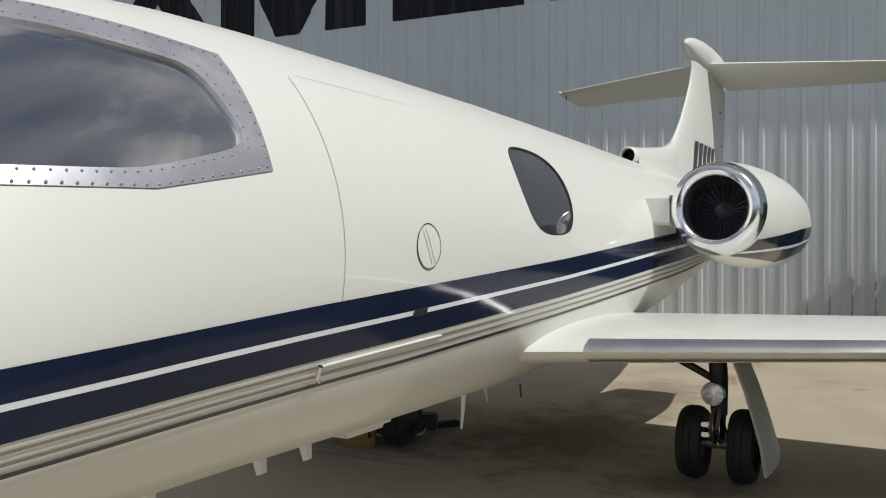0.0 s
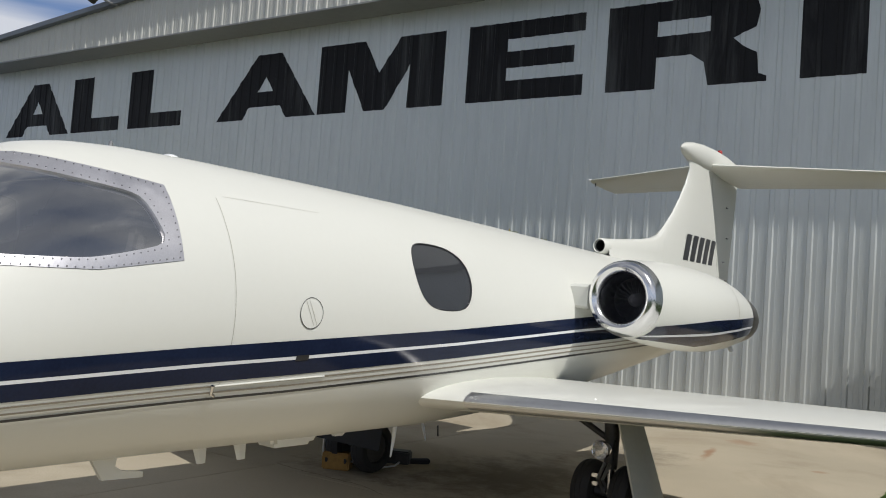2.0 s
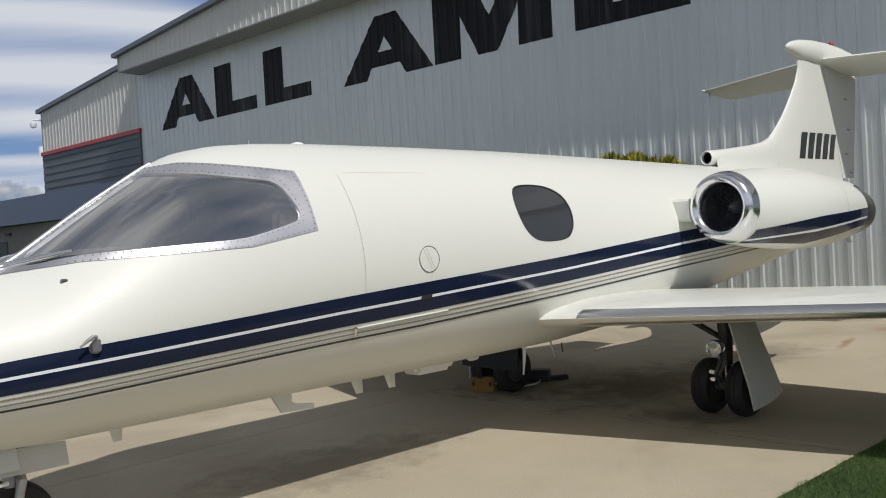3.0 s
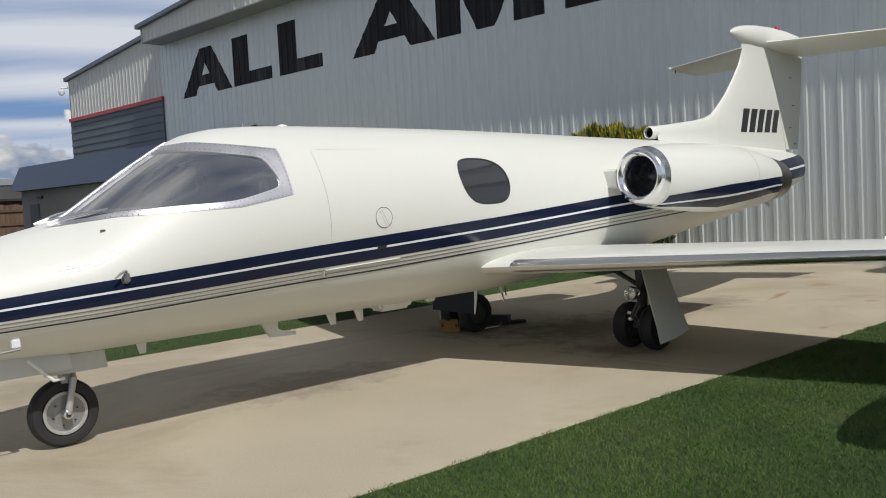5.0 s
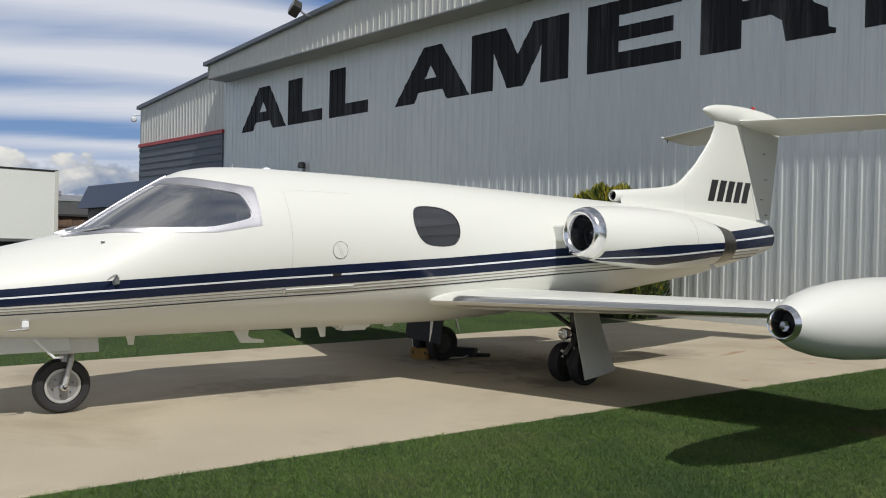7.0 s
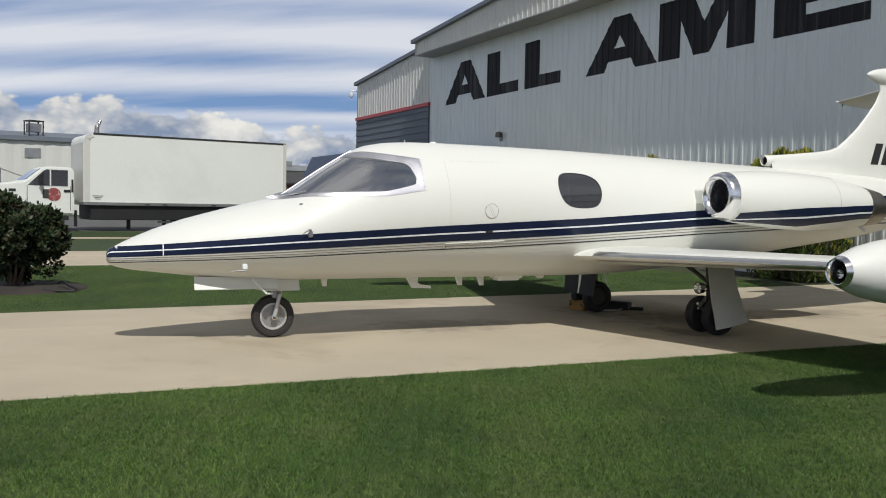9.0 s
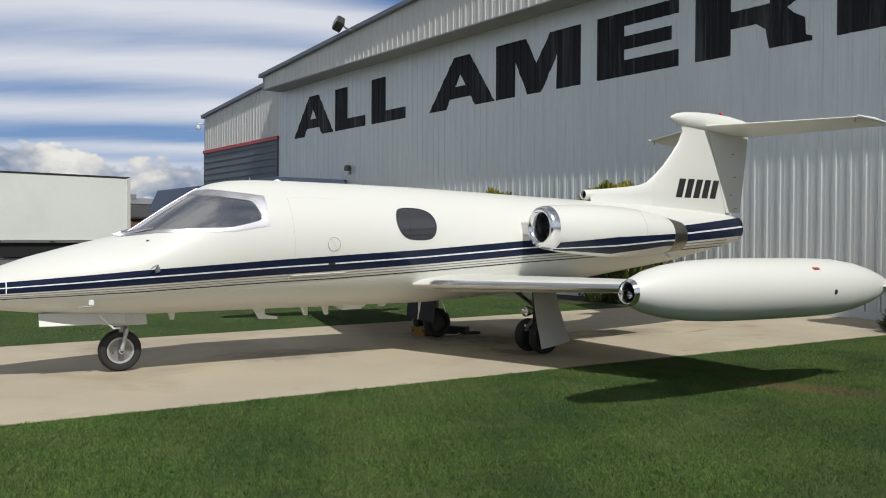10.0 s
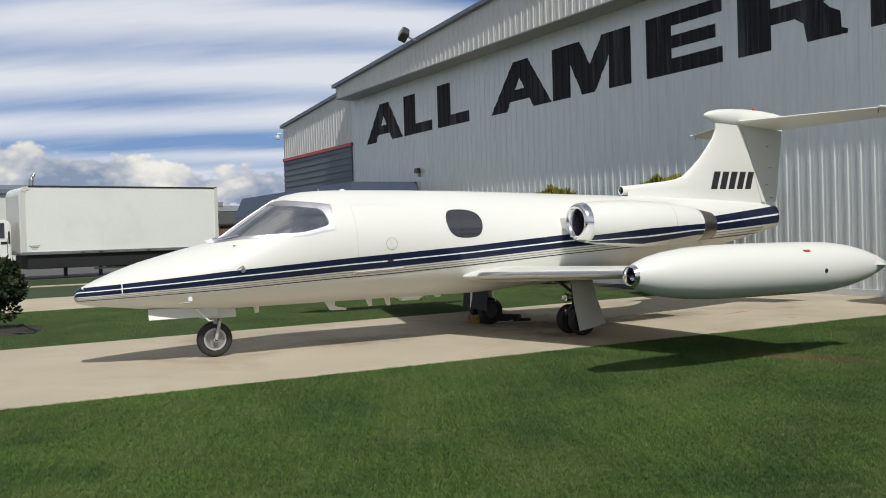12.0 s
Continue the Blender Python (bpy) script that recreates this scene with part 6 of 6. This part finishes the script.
    part("headlamp", box((0.20, 0.10, 0.14), (-0.30, -3.20, 1.05), 0.01), STEEL, truck)
    part("step", box((0.3, 0.8, 0.18), (-0.14, -0.40, 0.50), 0.02), BLACK, truck)
    part("cab_mud_flap", box((0.5, 0.03, 0.62), (-0.32, 0.30, 0.48)), BLACK, truck)
    part("exhaust_stack", tube([(-0.7, 1.15, 3.70), (-0.7, 1.17, 4.05), (-0.7, 1.24, 4.18), (-0.7, 1.30, 4.32)], [0.10, 0.09, 0.08, 0.05]), STEEL, truck, "upright exhaust pipe")
    part("mud_flap", box((0.55, 0.03, 0.6), (-0.35, 7.5, 0.52)), BLACK, truck)
    return truck


build_truck()


def far_side():
    shed = thing("warehouse", "long pale grey warehouse beyond the lot", "building", pose(-72, -12, 0))
    part("wall", sheet_like(34, 6.0), SHEET_PALE, shed)
    part("roof", tidy(quads([[(-9, y, 6.0), (0.3, y, 6.0), (0.3, y, 6.35), (-4.5, y, 7.0), (-9, y, 6.35)] for y in (-20.3, 20.3)], True, True)), ROOFTRIM, shed, "low grey roof")
    for y in (5.0, 12.0):
        part("wall_vent", box((0.1, 1.2, 0.8), (0.05, y, 5.0), 0.02), STEEL, shed)
    unit = thing("roof_cooler", "dark framed cooling unit on the warehouse roof", "machine", pose(-72.5, 0.1, 6.35, 0, 0, 20) @ Matrix.Scale(0.62, 4))
    for sx in (-0.8, 0.8):
        for sy in (-0.9, 0.9):
            part("post", box((0.14, 0.14, 2.0), (sx, sy, 1.0), 0.01), DARKMETAL, unit)
    part("cooler_body", bevelled(box((1.4, 1.5, 1.1), (0, 0, 1.15)), 0.05), STEEL, unit)
    part("top_frame", box((1.8, 2.0, 0.14), (0, 0, 2.05), 0.01), DARKMETAL, unit)
    # timber fence between the truck and the offices
    fence = thing("timber_fence", "brown board fence beyond the truck", "fence", pose(-41, 10, 0.19))
    for k in range(34):
        part("board", box((0.03, 0.20, 2.05 + 0.05 * math.sin(k * 2.1)), (0, -2.0 + k * 0.215, 1.025), 0.006), TIMBER, fence)
    for z in (0.4, 1.1, 1.75):
        part("fence_rail", box((0.06, 7.4, 0.12), (0.05, 1.6, z), 0.008), TIMBER, fence)
    # low brown shed behind the fence, and a pale hall far beyond
    hut = thing("shed", "low brown timber shed with a dark roof behind the fence", "shed", pose(-46.5, 11.5, 0.15))
    part("wall", box((4.0, 7.0, 2.5), (0, 0, 1.25), 0.02), TIMBER, hut)
    part("roof", tidy(quads([[(2.3, y, 2.45), (0, y, 3.15), (-2.3, y, 2.45), (-2.3, y, 2.33), (0, y, 3.02), (2.3, y, 2.33)] for y in (-3.8, 3.8)], True, True)), DARKMETAL, hut, "dark shallow roof")
    part("door", box((0.06, 1.0, 2.0), (2.0, -1.2, 1.0), 0.01), SLATE, hut)
    hall = thing("warehouse", "pale far warehouse with a low grey roof", "building", pose(-86, 27, 0))
    part("wall", box((8, 13, 4.7), (0, 0, 2.35), 0.02), SHEET_PALE, hall)
    part("roof", tidy(quads([[(4.4, y, 4.65), (0, y, 5.4), (-4.4, y, 4.65)] for y in (-6.8, 6.8)], True, True)), STEEL, hall, "low grey roof")
    part("roof_vent", box((0.8, 1.4, 0.5), (0.6, -2.0, 5.5), 0.03), STEEL, hall)
    # soft line of hills under the clouds
    rows = []
    rng = np.random.default_rng(3)
    for k in range(60):
        a = radians(60 + 3.6 * k)
        r = 850
        h = 16 + 9 * math.sin(k * 0.7) + 5 * math.sin(k * 1.9) + rng.uniform(0, 3)
        rows.append([(r * math.cos(a), r * math.sin(a), -2), (r * math.cos(a), r * math.sin(a), h)])
    tagged(part("far_hills", quads(rows), HAZE), "low hazy blue hills along the horizon", "hills", kind="structure")


def sheet_like(long, tall):
    rows = []
    n = int(long / 0.5)
    for k in range(n + 1):
        y = -20 + 40 * k / n
        rows.append([(0.06 * (k % 2), y, 0), (0.06 * (k % 2), y, tall)])
    bm = quads(rows)
    for x in (-9.0,):
        quads([[(x, -20, 0), (x, -20, tall)], [(x, 20, 0), (x, 20, tall)]], bm=bm)
    for y in (-20, 20):
        quads([[(-9, y, 0), (-9, y, tall)], [(0, y, 0), (0, y, tall)]], bm=bm)
    return bm


far_side()


def parked_car():
    car = thing("parked_car", "dark grey parked car beyond the truck", "car", pose(-50.0, -3.0, 0.2, 0, 0, 12))
    outline = [(-2.2, 0.35), (-2.25, 0.80), (-1.5, 0.98), (-0.85, 1.48), (0.7, 1.52), (1.55, 1.05), (2.2, 0.95), (2.25, 0.35)]
    rows = [[(x * (1 - 0.10 * (z > 1.2)), y, z) for y, z in outline] for x in (-0.9, 0.9)]
    part("body", bevelled(tidy(quads(rows, True, True)), 0.08), SLATE, car, smooth=True)
    part("side_window", plate([(0.862, -1.1, 1.02), (0.862, 1.15, 1.05), (0.83, 0.55, 1.42), (0.83, -0.75, 1.40)], 0.02), BLACK, car, "dark car window")
    for x in (-0.8, 0.8):
        for y in (-1.4, 1.4):
            wheel = part("wheel", revolve([(-0.11, 0.2), (-0.11, 0.30), (-0.07, 0.33), (0.07, 0.33), (0.11, 0.30), (0.11, 0.2)], 24, (x, y, 0.33), "X"), RUBBER, car, smooth=True)
            part("rim", revolve([(0.10, 0.2), (0.08, 0.1), (0.115, 0.02)], 18, (x, y, 0.33), "X"), ALLOY, wheel, smooth=True)
    rail = thing("pipe_barrier", "grey pipe barrier with a slanted rail", "barrier", pose(-44.0, -2.0, 0.2))
    for y, h in ((-0.3, 2.75), (1.2, 2.2)):
        part("post", tube([(0, y, 0), (0, y, h)], 0.045), STEEL, rail)
    part("slanted_rail", tube([(0, -0.3, 2.72), (0, 3.2, 1.45)], 0.035), STEEL, rail)


parked_car()


# ---- small things under the jet ----
def chocks():
    at = JET @ Vector((-1.29, 6.55, 0))
    turn = Matrix.Rotation(radians(24), 3, "Z")
    chock = tagged(part("wheel_chock", bevelled(box((0.25, 0.13, 0.15), (at.x, at.y, 0.075), turn=turn), 0.012), YELLOW), "worn yellow timber wheel chock before the far wheels", "wheel chock", "wheel chocks")
    for dx in (-0.085, 0.085):
        hole = Vector((at.x, at.y, 0.085)) + turn @ Vector((dx, -0.066, 0))
        part("bolt_hole", revolve([(-0.003, 0.022), (0.002, 0.020), (0.001, 0.002)], 12, hole, "Y"), BLACK, chock)
    part("chock_rope", tube([(at.x + 0.10, at.y + 0.02, 0.09), (at.x + 0.22, at.y + 0.2, 0.012), (at.x + 0.26, at.y + 0.5, 0.010), (at.x + 0.10, at.y + 0.95, 0.04)], 0.008), PALE, chock)
    back = JET @ Vector((-1.25, 7.20, 0))
    tagged(part("wheel_chock", bevelled(box((0.42, 0.14, 0.12), (back.x, back.y, 0.06), turn=turn), 0.012), DARKMETAL), "dark wheel chock behind the far wheels", "wheel chock", "wheel chocks")
    bar = JET @ Vector((-1.08, 7.34, 0))
    tagged(part("timber_bar", bevelled(box((0.08, 0.34, 0.045), (bar.x, bar.y, 0.0225), turn=Matrix.Rotation(radians(-36), 3, "Z")), 0.008), BLACK), "dark oily timber bar lying behind the wheels", "timber bar")


chocks()
